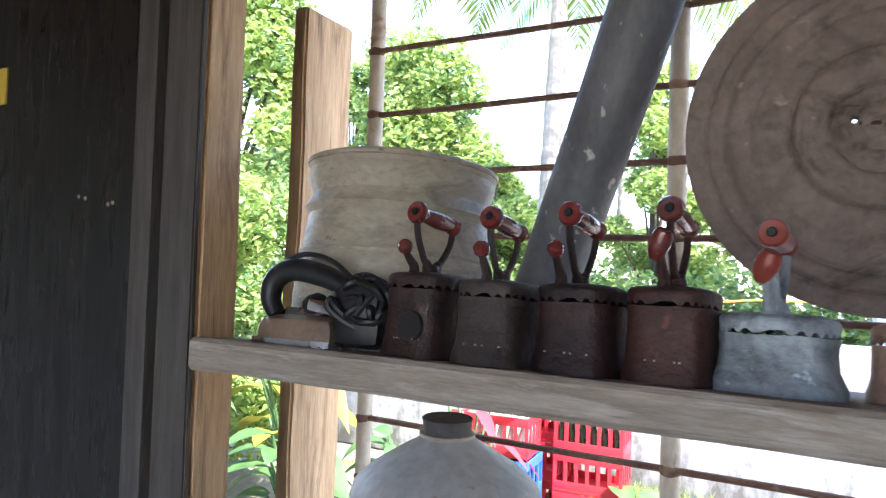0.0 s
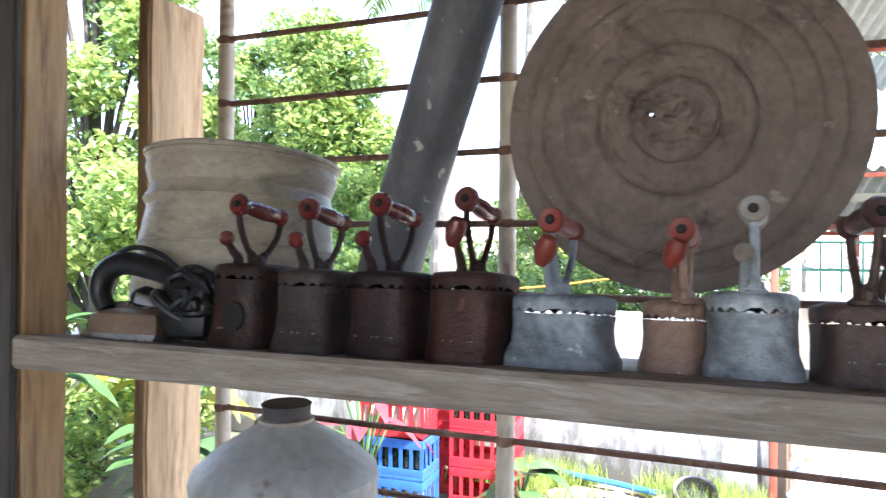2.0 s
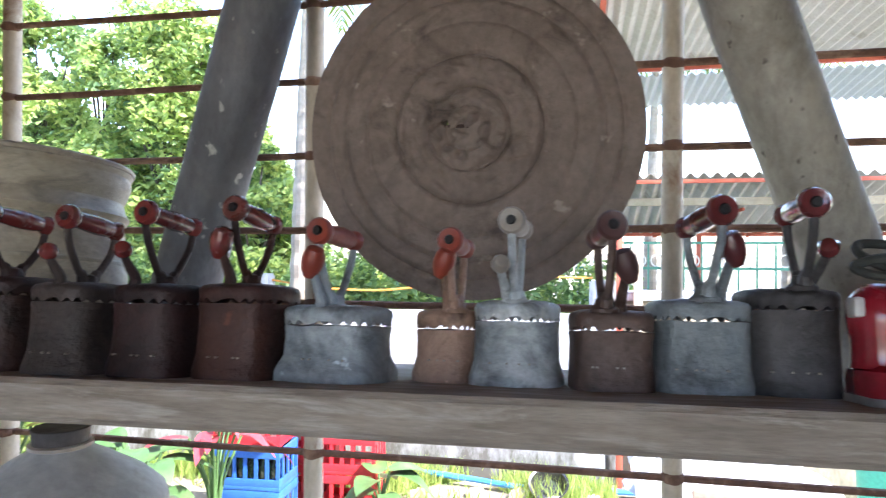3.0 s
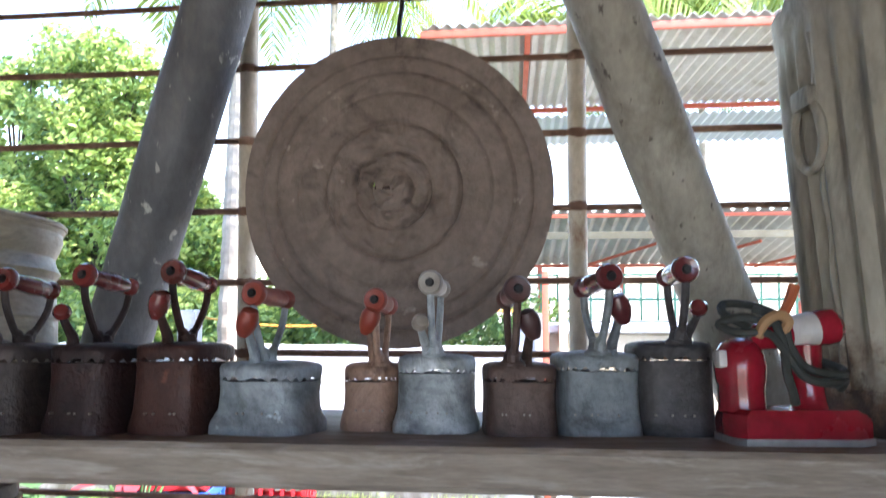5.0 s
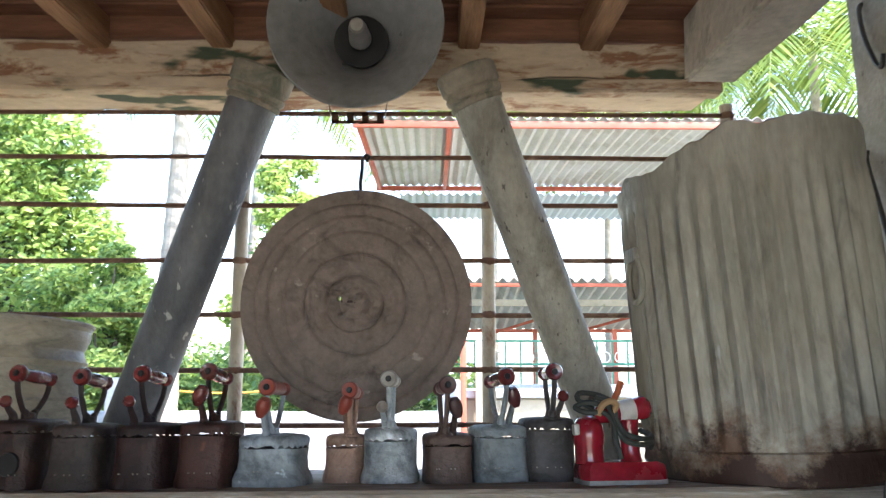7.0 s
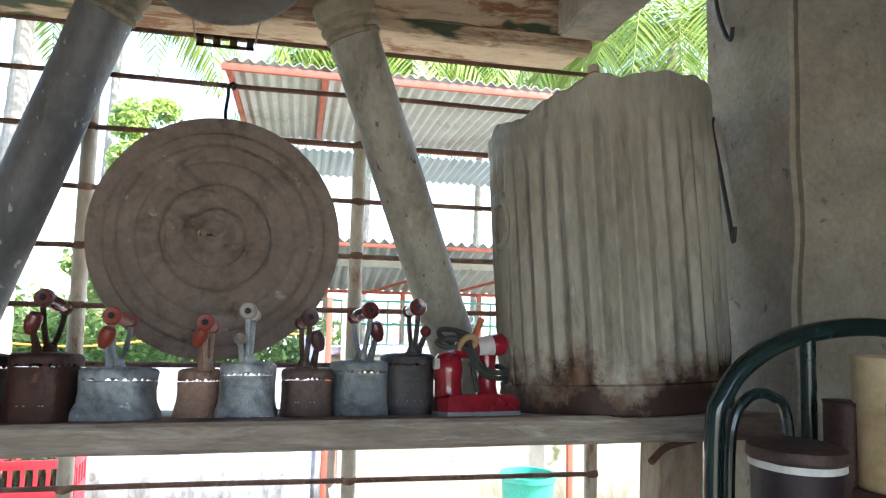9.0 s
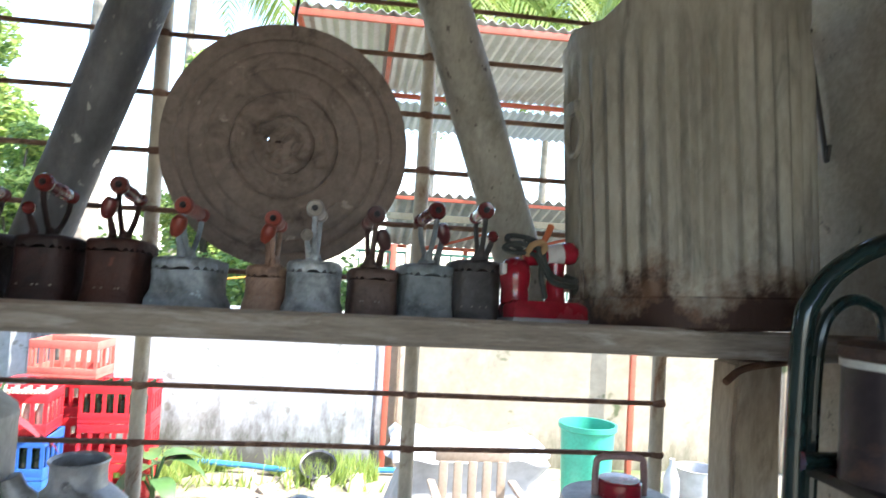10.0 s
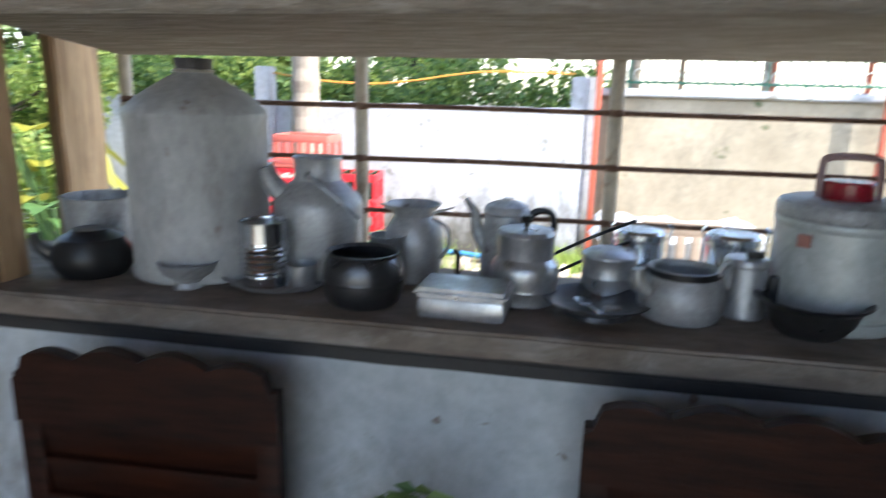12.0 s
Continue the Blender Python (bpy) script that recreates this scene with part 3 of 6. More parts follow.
# charcoal irons
def outline(w, l, s=1.0, n=88, square=0.62):
    """Plan of an iron: blunt heel towards -y, nose towards +y."""
    pts = []
    for i in range(n):
        a = 2 * math.pi * i / n - math.pi / 2
        c, sn = math.cos(a), math.sin(a)
        x = math.copysign(abs(c) ** square, c) * w / 2
        y = math.copysign(abs(sn) ** (square - 0.1 if sn < 0 else 0.95), sn) * l / 2
        if y > 0:
            x *= 1 - 0.45 * (y / (l / 2)) ** 1.6
        pts.append((x * s, y * s))
    return pts


def loft(layers, bm=None, cap=(True, True)):
    bm = bm or bmesh.new()
    rings = [[bm.verts.new((x, y, z)) for x, y, z in ring] for ring in layers]
    for a, b in zip(rings, rings[1:]):
        n = len(a)
        for i in range(n):
            bm.faces.new((a[i], a[(i + 1) % n], b[(i + 1) % n], b[i]))
    if cap[0]:
        bm.faces.new(rings[0][::-1])
    if cap[1]:
        bm.faces.new(rings[-1])
    return bm


def charcoal_iron(x, y, rz, w, l, hb, near, far, knob, body, handle, label, flare=1.1, ball=False, square=0.62):
    """Hollow body, serrated lid, turned grip from near to far on two arms; knob is the latch, all in metres of the room."""
    z0 = shelf_z(x, y)
    t = thing("charcoal_iron", x, y, z0, 0, label, "iron", "charcoal irons on the shelf")
    t.matrix_world = pose(x, y, z0, TIP, 0, 0)
    local = pose(x, y, z0, TIP, 0, 0).inverted()
    turn = pose(0, 0, 0, 0, 0, rz)
    w0 = w / flare
    ol = [(turn @ Vector((px, py, 0))).xy for px, py in outline(w0, l / flare, 1.0, 88, square)]

    def ring(s, z, wave=0.0):
        return [(px * s, py * s, z + (wave if i % 4 < 2 else 0)) for i, (px, py) in enumerate(ol)]
    lip = hb - 0.022
    lay = [ring(flare, 0.0), ring(flare, 0.009), ring(flare * 0.985, 0.013), ring(1.0 + (flare - 1) * 0.5, 0.021), ring(1.0 + (flare - 1) * 0.12, 0.030), ring(0.995, hb * 0.55), ring(1.0, lip - 0.008),
           ring(1.012, lip - 0.006), ring(1.012, lip), ring(0.95, lip), ring(0.935, lip - 0.03), ring(0.92, 0.03)]
    bm = loft(lay)
    for v in bm.verts:
        v.co += 0.0014 * noise.noise_vector(v.co * 38 + Vector((x * 30, 0, 0)))
    part("body", bm, body, t, "", True, 0.75)
    lidm = loft([ring(0.955, lip + 0.001, 0.0046), ring(1.012, lip + 0.001, 0.0046), ring(1.018, hb - 0.012), ring(1.026, hb - 0.009), ring(1.02, hb - 0.004), ring(0.97, hb), ring(0.8, hb + 0.003), ring(0.35, hb + 0.005)], None, (False, True))
    inner = loft([ring(0.955, lip + 0.001, 0.0046), ring(0.955, hb - 0.010), ring(0.5, hb - 0.006)], None, (False, True))
    join(lidm, inner)
    bmesh.ops.remove_doubles(lidm, verts=lidm.verts, dist=0.0002)
    for v in lidm.verts:
        v.co += 0.0010 * noise.noise_vector(v.co * 45 + Vector((0, x * 30, 0)))
    part("lid", lidm, body, t, "", True, 0.75)
    yf = min(p[1] for p in ol)
    # pale pegs paint the daylight that shines through the air holes
    for i in range(4):
        px = (-0.24 + 0.15 * i + 0.05 * math.sin(i * 2.7 + x * 40)) * w0
        part("vent_hole", tube([(px, yf * 1.035 - 0.0015, 0.027), (px, yf * 0.95, 0.027)], 0.0013, 8), M["white_handle"], t, "pale peg painting the light through an air hole")
    # lyre-shaped arms
    a, b = local @ Vector(near), local @ Vector(far)
    d = (b - a).normalized()
    foot = (a + b) / 2
    foot.z = hb + 0.002
    for e, sgn in ((a + d * 0.004, -1), (b - d * 0.004, 1)):
        flat = Vector((d.x, d.y, 0)) * sgn
        pts = curve_pts([foot + flat * 0.006, foot + flat * 0.012 + Vector((0, 0, 0.014)), foot + flat * 0.020 + Vector((0, 0, 0.021)), foot.lerp(e, 0.86) + Vector((0, 0, -0.020)), e], 18)
        part("arm", tube(pts, [0.0095 - 0.0045 * min(1, i / 8) for i in range(19)], 9), body, t)
    part("pivot", lathe([(0.017, 0.0), (0.0165, 0.004), (0.012, 0.008), (0.010, 0.016), (0, 0.019)], 18, m=Matrix.Translation(foot - Vector((0, 0, 0.003)))), body, t)
    L = (b - a).length
    q = Matrix.Translation(a) @ d.to_track_quat("Z", "Y").to_matrix().to_4x4()
    g = 0.0150
    prof = [(0, 0.0), (g * 0.55, 0.0), (g * 0.95, -0.001), (g * 1.12, 0.003), (g * 1.14, 0.008), (g * 1.0, 0.013), (g * 0.70, 0.019), (g * 0.80, L * 0.38), (g * 0.88, L * 0.55), (g * 0.80, L * 0.75), (g * 0.66, L - 0.014),
            (g * 0.88, L - 0.009), (g * 0.92, L - 0.003), (g * 0.7, L), (0, L)]
    grip = part("handle", lathe(prof, 22, m=q), handle, t, "turned wooden grip")
    part("grip_pin", lathe([(0, -0.004), (0.0045, -0.004), (0.006, -0.002), (0.006, 0.001)], 12, m=q), M["black"], grip, "dark pin end")
    if knob:
        k = local @ Vector(knob)
        top = foot + (a - foot) * 0.55
        root = Vector((k.x * 0.75 + top.x * 0.25, max(k.y, yf * 0.8), hb - 0.002))
        stem = part("latch_stem", tube(curve_pts([root, root + Vector((0, 0, 0.012)), (root + k) / 2 + Vector((0, 0, 0.003)), k - Vector((0, 0, 0.004))], 10), [0.0085 - 0.0004 * i for i in range(11)], 9), body, t)
        tilt = 24 if k.x < a.x + 0.004 else -20
        if ball:
            part("latch_knob", lathe([(0, -0.011), (0.007, -0.009), (0.0108, -0.003), (0.0112, 0.003), (0.008, 0.009), (0, 0.0115)], 18, m=Matrix.Translation(k) @ pose(0, 0, 0, 70, 0, tilt)), handle, stem)
        else:
            part("latch_knob", lathe([(0, -0.021), (0.007, -0.019), (0.0115, -0.010), (0.0138, 0.0), (0.0135, 0.009), (0.010, 0.018), (0, 0.021)], 18, m=Matrix.Translation(k) @ pose(0, 0, 0, 22, tilt, 0)), handle, stem)
    return t


first = charcoal_iron(-0.275, 0.930, -8, 0.113, 0.158, 0.120, (-0.278, 0.873, 1.639), (-0.262, 0.965, 1.621), (-0.286, 0.862, 1.588), M["iron_rust"], M["red_wood"],
                      "dark rusty charcoal iron with a red wooden handle", 1.06, True)
charcoal_iron(-0.155, 0.916, -5, 0.112, 0.155, 0.112, (-0.166, 0.885, 1.632), (-0.160, 0.980, 1.613), (-0.160, 0.852, 1.586), M["iron_grey"], M["red_wood"],
              "grey-brown charcoal iron with a worn red handle", 1.10, True)
charcoal_iron(-0.040, 0.928, -6, 0.114, 0.158, 0.112, (-0.057, 0.893, 1.637), (-0.047, 0.995, 1.619), (-0.062, 0.862, 1.588), M["iron_maroon"], M["red_wood"],
              "maroon and black charcoal iron with a red handle", 1.08, True)
charcoal_iron(0.073, 0.940, -6, 0.108, 0.156, 0.114, (0.070, 0.889, 1.641), (0.077, 0.990, 1.621), (0.062, 0.875, 1.597), M["iron_brown"], M["red_wood"],
              "reddish-brown rusty charcoal iron with a red handle", 1.07, False, 0.5)
charcoal_iron(0.188, 0.955, -6, 0.146, 0.165, 0.089, (0.181, 0.888, 1.612), (0.193, 0.990, 1.600), (0.176, 0.885, 1.574), M["iron_blue"], M["orange_handle"],
              "blue-grey flared charcoal iron with an orange-red handle", 1.17)
charcoal_iron(0.321, 1.000, -5, 0.086, 0.120, 0.087, (0.330, 0.945, 1.602), (0.338, 1.015, 1.590), (0.322, 0.950, 1.573), M["iron_tan"], M["orange_handle"],
              "small tan rusty charcoal iron with an orange handle", 1.13)
charcoal_iron(0.411, 0.994, -3, 0.116, 0.152, 0.099, (0.408, 0.925, 1.625), (0.415, 1.005, 1.615), (0.398, 0.905, 1.573), M["iron_pale"], M["white_handle"],
              "pale grey-blue charcoal iron with a worn whitish handle", 1.13, True)
charcoal_iron(0.520, 0.984, 7, 0.095, 0.148, 0.089, (0.523, 0.872, 1.617), (0.507, 0.955, 1.602), (0.538, 0.900, 1.572), M["iron_dkbrown"], M["dark_handle"],
              "boxy dark brown charcoal iron with a dark block standing for a cup beside the canister", 1.03, False, 0.40)
charcoal_iron(0.621, 0.996, 10, 0.112, 0.152, 0.103, (0.634, 0.872, 1.632), (0.609, 0.970, 1.615), (0.649, 0.905, 1.591), M["iron_steel"], M["dark_red"],
              "steel-grey charcoal iron with a red-brown handle", 1.06, False, 0.5)
charcoal_iron(0.724, 1.006, 4, 0.107, 0.155, 0.117, (0.727, 0.893, 1.640), (0.722, 0.985, 1.630), (0.746, 0.915, 1.592), M["iron_char"], M["dark_red"],
              "charcoal-black iron with a dark red handle", 1.03, True)
# the shaded draught hole is put in as a black disc
part("draught_door", lathe([(0, 0.0), (0.020, 0.0), (0.022, 0.002), (0.020, 0.005), (0, 0.005)], 20, m=Matrix.Translation((0.004, -0.073, 0.045)) @ pose(0, 0, 0, 90, 0, -8)), M["black"], first, "black disc painting the shade in the draught opening")

# electric irons at the two ends of the row
red = thing("electric_iron", 0.852, 0.905, shelf_z(0.85), 4, "glossy red electric iron with its cord wound round", "iron")
red.matrix_world = pose(0.852, 0.905, shelf_z(0.85, 0.905), TIP, 0, 4)
M["white_sheen"] = mat("chipped_white", (0.6, 0.58, 0.56), (0.45, 0.42, 0.4), 0.4, scale=14, bump=0.1)
base_ol = [(-0.075, -0.045), (0.055, -0.045), (0.078, -0.03), (0.082, 0.0), (0.078, 0.03), (0.055, 0.045), (-0.075, 0.045), (-0.085, 0.03), (-0.085, -0.03)]
part("sole_plate", prism(base_ol, 0.0, 0.008), M["alu_dull"], red, "dull steel sole")
part("base", loft([[(x * s, y * s, z) for x, y in base_ol] for s, z in ((0.97, 0.008), (0.98, 0.024), (0.95, 0.034), (0.86, 0.040))]), M["red_paint"], red)
part("front_post", lathe([(0.028, 0.036), (0.027, 0.042), (0.0265, 0.066), (0.0285, 0.072), (0.0300, 0.088), (0.0285, 0.104), (0.021, 0.117), (0.010, 0.123), (0, 0.124)], 28, m=Matrix.Translation((-0.060, 0, 0))), M["red_paint"], red)
part("rear_post", lathe([(0.024, 0.036), (0.0205, 0.043), (0.0185, 0.055), (0.018, 0.095), (0.0195, 0.115), (0, 0.118)], 24, m=Matrix.Translation((0.020, 0, 0))), M["red_paint"], red)
gm = Matrix.Translation((0.012, 0, 0.132)) @ pose(0, 0, 0, 0, 82, 0)
part("grip", lathe([(0, -0.060), (0.010, -0.059), (0.0165, -0.052), (0.0185, -0.03), (0.0185, 0.0), (0.0205, 0.02), (0.0225, 0.034), (0.0215, 0.044), (0.015, 0.051), (0, 0.053)], 26, m=gm), M["red_paint"], red)
part("grip_band", lathe([(0.0188, -0.012), (0.0196, -0.009), (0.0206, 0.010), (0.0214, 0.018), (0.0205, 0.021)], 26, m=gm), M["white_sheen"], red, "chipped white band")
part("post_chip", rough_up(boxed((-0.087, -0.012, 0.098), (0.010, 0.022, 0.022), 0.004), 0.003, 40), M["white_sheen"], red, "chipped white patch")
M["cord_grey"] = mat("dark_cloth_cord", (0.045, 0.05, 0.045), (0.022, 0.025, 0.022), 0.7, scale=40, bump=0.4, bump_scale=160)
loops = ([(-0.052, -0.020, 0.135), (-0.078, -0.010, 0.152), (-0.070, 0.010, 0.166), (-0.040, 0.0, 0.163), (-0.015, -0.022, 0.146), (-0.012, -0.030, 0.115), (0.005, -0.032, 0.088), (0.045, -0.026, 0.080), (0.062, -0.004, 0.085), (0.050, 0.022, 0.095)],
         [(-0.030, -0.026, 0.140), (-0.062, -0.022, 0.148), (-0.086, -0.012, 0.140), (-0.070, -0.024, 0.130), (-0.035, -0.030, 0.128), (-0.018, -0.034, 0.105), (0.0, -0.036, 0.078), (0.035, -0.032, 0.070), (0.060, -0.010, 0.074), (0.064, 0.010, 0.062)],
         [(-0.048, -0.020, 0.158), (-0.030, -0.026, 0.148), (-0.020, -0.032, 0.118), (-0.020, -0.036, 0.082), (-0.014, -0.034, 0.060), (-0.010, -0.030, 0.046)])
for pts in loops:
    part("cord", tube(curve_pts(pts, 70), 0.0052, 8), M["cord_grey"], red, "dark cloth-covered cord")
M["tan_cord"] = mat("tan_cord", (0.42, 0.25, 0.12), (0.3, 0.17, 0.08), 0.7, scale=30, bump=0.3)
M["orange_strap"] = mat("orange_strap", (0.50, 0.13, 0.05), (0.36, 0.09, 0.035), 0.6, scale=30, bump=0.2)
part("tie", tube(curve_pts([(-0.046, -0.026, 0.125), (-0.040, -0.034, 0.142), (-0.024, -0.036, 0.150), (-0.012, -0.032, 0.142), (-0.020, -0.026, 0.126)], 24), 0.0062, 8), M["tan_cord"], red, "tan cloth tie")
part("strap", tube(curve_pts([(-0.018, -0.026, 0.144), (-0.010, -0.024, 0.158), (-0.003, -0.022, 0.170), (0.004, -0.020, 0.186)], 14), [0.0055 + 0.0001 * i for i in range(15)], 8), M["orange_strap"], red, "frayed orange strap end")

blk = thing("electric_iron", -0.485, 0.885, shelf_z(-0.48), 6, "old black-handled electric iron with a tangled black cord", "iron")
blk.matrix_world = pose(-0.485, 0.885, shelf_z(-0.48, 0.885), TIP, 0, 6)
M["iron_body"] = mat("brown_enamel", (0.30, 0.21, 0.15), (0.21, 0.145, 0.1), 0.4, metal=0.3, scale=12, bump=0.15, stain=(0.14, 0.1, 0.075), stain_scale=8)
ol = [(-0.105, 0.0), (-0.085, -0.022), (-0.04, -0.043), (0.03, -0.05), (0.075, -0.048), (0.083, 0.0), (0.075, 0.048), (0.03, 0.05), (-0.04, 0.043), (-0.085, 0.022)]
part("sole_plate", prism(ol, 0.0, 0.010), M["steel"], blk, "tarnished chrome sole")
part("shell", loft([[(x * s + 0.004, y * s, z) for x, y in ol] for s, z in ((0.94, 0.010), (0.92, 0.03), (0.84, 0.040), (0.62, 0.047), (0.4, 0.049))]), M["iron_body"], blk)
part("handle_stand", loft([[(x * s + 0.0, y * s * 0.6, z) for x, y in ol] for s, z in ((0.5, 0.046), (0.42, 0.056), (0.36, 0.06))]), M["steel"], blk)
part("handle", tube(curve_pts([(-0.058, 0, 0.046), (-0.074, 0, 0.072), (-0.068, 0, 0.104), (-0.034, 0, 0.121), (0.020, 0, 0.114), (0.058, 0, 0.100), (0.078, 0, 0.080)], 30), [0.0145 + 0.0045 * math.sin(math.pi * i / 30) for i in range(31)], 14), M["black"], blk, "black handle")
part("rear_block", boxed((0.108, 0.0, 0.054), (0.088, 0.074, 0.100), 0.026), M["black"], blk, "black terminal block")
part("plug", lathe([(0, 0.0), (0.012, 0.002), (0.016, 0.012), (0.015, 0.028), (0.009, 0.036), (0, 0.038)], 18, m=Matrix.Translation((0.004, -0.012, 0.062)) @ pose(0, 0, 0, 0, 70, 0)), M["black"], blk, "black plug")
part("clamp", boxed((0.052, -0.026, 0.062), (0.060, 0.022, 0.020), 0.006, pose(0, 0, 0, 0, 8, 0)), M["steel"], blk, "worn metal clamp")
for k in range(3):
    pts = []
    for i in range(46):
        d = noise.noise_vector(Vector((i * 0.31, k * 7.3, 1.7))) * 1.9
        d = d / max(1.0, d.length)
        pts.append((0.106 + 0.056 * d.x, -0.008 + 0.046 * d.y, 0.062 + 0.052 * d.z))
    part("cord", tube(curve_pts(pts, 230), 0.0062, 8), M["black"], blk, "tangled black cord")
part("cord", tube(curve_pts([(0.085, -0.01, 0.108), (0.05, -0.016, 0.134), (0.0, -0.010, 0.146), (-0.045, 0.0, 0.138), (-0.065, 0.004, 0.120)], 40), 0.0045, 7), M["black"], blk, "black cord loop")

# horn loudspeaker hanging under the ceiling
horn = thing("horn_loudspeaker", 0.328, 0.955, 2.374, 0, "grey metal horn loudspeaker hung from the beam", "loudspeaker")
M["horn"] = mat("horn_grey", (0.27, 0.26, 0.25), (0.20, 0.195, 0.19), 0.55, metal=0.1, scale=8, bump=0.3, bump_scale=40, stain=(0.10, 0.095, 0.09), stain_scale=6, stain_lo=0.55, stain_hi=0.7,
                 speck=(0.05, 0.05, 0.05), speck_scale=20, speck_lo=0.68)
hm = pose(0, 0, 0, 90 + 3, 0, 0)
prof = [(0.05, -0.165), (0.052, -0.16), (0.07, -0.11), (0.105, -0.055), (0.15, -0.012), (0.178, 0.006), (0.187, 0.010), (0.190, 0.004), (0.182, -0.002), (0.15, -0.024), (0.10, -0.07), (0.062, -0.12), (0.046, -0.165)]
part("bell", lathe(prof, 64, m=hm, wobble=0.006), M["horn"], horn)
# black disc stands in for the shade deep in the horn
part("throat", lathe([(0, -0.105), (0.062, -0.105), (0.056, -0.13), (0, -0.13)], 32, m=hm), M["black"], horn, "black disc painting the shade in the throat")
part("reflex_cup", lathe([(0, -0.02), (0.016, -0.022), (0.021, -0.035), (0.023, -0.06), (0.026, -0.09), (0.023, -0.09), (0, -0.06)], 32, m=hm), M["horn"], horn)
part("centre_bolt", lathe([(0, -0.012), (0.014, -0.012), (0.017, -0.018), (0.016, -0.026), (0, -0.026)], 20, m=hm), M["white_handle"], horn)
part("driver", lathe([(0, -0.25), (0.045, -0.248), (0.055, -0.235), (0.055, -0.175), (0.048, -0.165), (0, -0.165)], 32, m=hm), M["horn"], horn)
part("bracket", tube(curve_pts([(-0.06, 0.2, -0.02), (-0.06, 0.17, 0.06), (-0.04, 0.12, 0.1), (0.04, 0.12, 0.1), (0.06, 0.17, 0.06), (0.06, 0.2, -0.02)], 30), 0.007, 8), M["rust"], horn)

strap_ = thing("hinge_strap", 0.30, 1.268, 2.268, 0, "rusty drilled metal strap wired to the top bar", "strap")
bm = bmesh.new()
for i in range(4):
    box(bm, (-0.058 + i * 0.0387, 0, 0), (0.017, 0.003, 0.03))
box(bm, (0, 0, 0.0115), (0.135, 0.003, 0.008))
box(bm, (0, 0, -0.0115), (0.135, 0.003, 0.008))
part("plate", bm, M["rust"], strap_)
for sx in (-0.07, 0.07):
    part("wire", tube(curve_pts([(sx, 0, 0.0), (sx * 1.05, 0, 0.03), (sx * 1.12, 0, 0.062), (sx * 1.0, 0.01, 0.075)], 12), 0.0022, 6), M["pipe"], strap_, "thin pale wire")

# iron rods let into the pillar
rod = thing("wall_rod", 1.522, 1.08, 2.0, 0, "rusty bent iron rod on the pillar", "rod")
part("bar", tube(curve_pts([(0.03, 0.052, 0.145), (0.0, 0.046, 0.130), (-0.004, 0.010, 0.01), (-0.005, -0.028, -0.13), (-0.004, -0.040, -0.185), (-0.006, -0.050, -0.150)], 30), 0.0055, 8), M["black_trim"], rod)
rod2 = thing("wall_rod", 1.522, 1.08, 2.42, 0, "rusty hooked iron rod on the pillar", "rod")
part("bar", tube(curve_pts([(0.03, 0.03, 0.09), (0.0, 0.024, 0.075), (-0.003, 0.012, 0.0), (-0.004, -0.018, -0.075), (-0.004, -0.040, -0.102), (-0.006, -0.052, -0.075)], 30), 0.0055, 8), M["black_trim"], rod2)
rod3 = thing("wall_rod", 1.30, 0.93, 1.372, 0, "dark iron rod sticking out under the shelf", "rod")
part("bar", tube(curve_pts([(-0.085, -0.04, -0.035), (-0.04, -0.02, -0.012), (0.03, 0.0, -0.002), (0.2, 0.1, 0.0)], 20), 0.0075, 8), M["rust"], rod3)

# ---- things on the counter ----
C = COUNTER_Z


def turned(name, x, y, z, profile, material, label, category, part_name="body", n=44, wobble=0.014, rz=0.0):
    t = thing(name, x, y, z, rz, label, category)
    part(part_name, lathe(profile, n, wobble=wobble), material, t)
    return t


big = turned("storage_can", -0.302, 1.035, C, [(0, 0.003), (0.152, 0.003), (0.157, 0.008), (0.157, 0.02), (0.153, 0.028), (0.154, 0.20), (0.154, 0.352), (0.156, 0.360), (0.154, 0.368)], M["zinc"],
             "huge grey metal can with a conical top", "can", "body", 72, 0.012)
part("cone", lathe([(0.1545, 0.366), (0.152, 0.376), (0.125, 0.401), (0.073, 0.434), (0.045, 0.450), (0.041, 0.456)], 72, wobble=0.008), M["zinc"], big)
part("neck_ring", lathe([(0.041, 0.452), (0.046, 0.454), (0.046, 0.459), (0.041, 0.461)], 40), M["white_handle"], big, "pale string ring")
part("cap", lathe([(0.040, 0.458), (0.041, 0.478), (0.0425, 0.482), (0.040, 0.484), (0, 0.484)], 40), M["iron_char"], big, "dark cap")

milk = turned("milk_can", -0.035, 1.085, C, [(0, 0.003), (0.098, 0.003), (0.103, 0.008), (0.102, 0.02), (0.104, 0.12), (0.104, 0.165), (0.098, 0.182), (0.075, 0.205), (0.056, 0.222), (0.053, 0.235), (0.053, 0.262), (0.058, 0.272),
              (0.056, 0.275), (0.05, 0.27), (0.048, 0.22), (0.09, 0.16), (0.095, 0.02), (0, 0.012)], M["alu_dull"], "dull aluminium milk can with a bail handle", "can", n=56)
part("spout", tube(curve_pts([(-0.07, -0.03, 0.185), (-0.095, -0.04, 0.215), (-0.108, -0.045, 0.25)], 12), [0.028 - 0.0007 * i for i in range(13)], 14), M["alu_dull"], milk)
part("bail", tube(curve_pts([(0.0, -0.058, 0.235), (0.03, -0.075, 0.222), (0.08, -0.075, 0.185), (0.108, -0.05, 0.15), (0.112, -0.04, 0.145)], 20), 0.005, 8), M["alu"], milk, "wire bail handle")
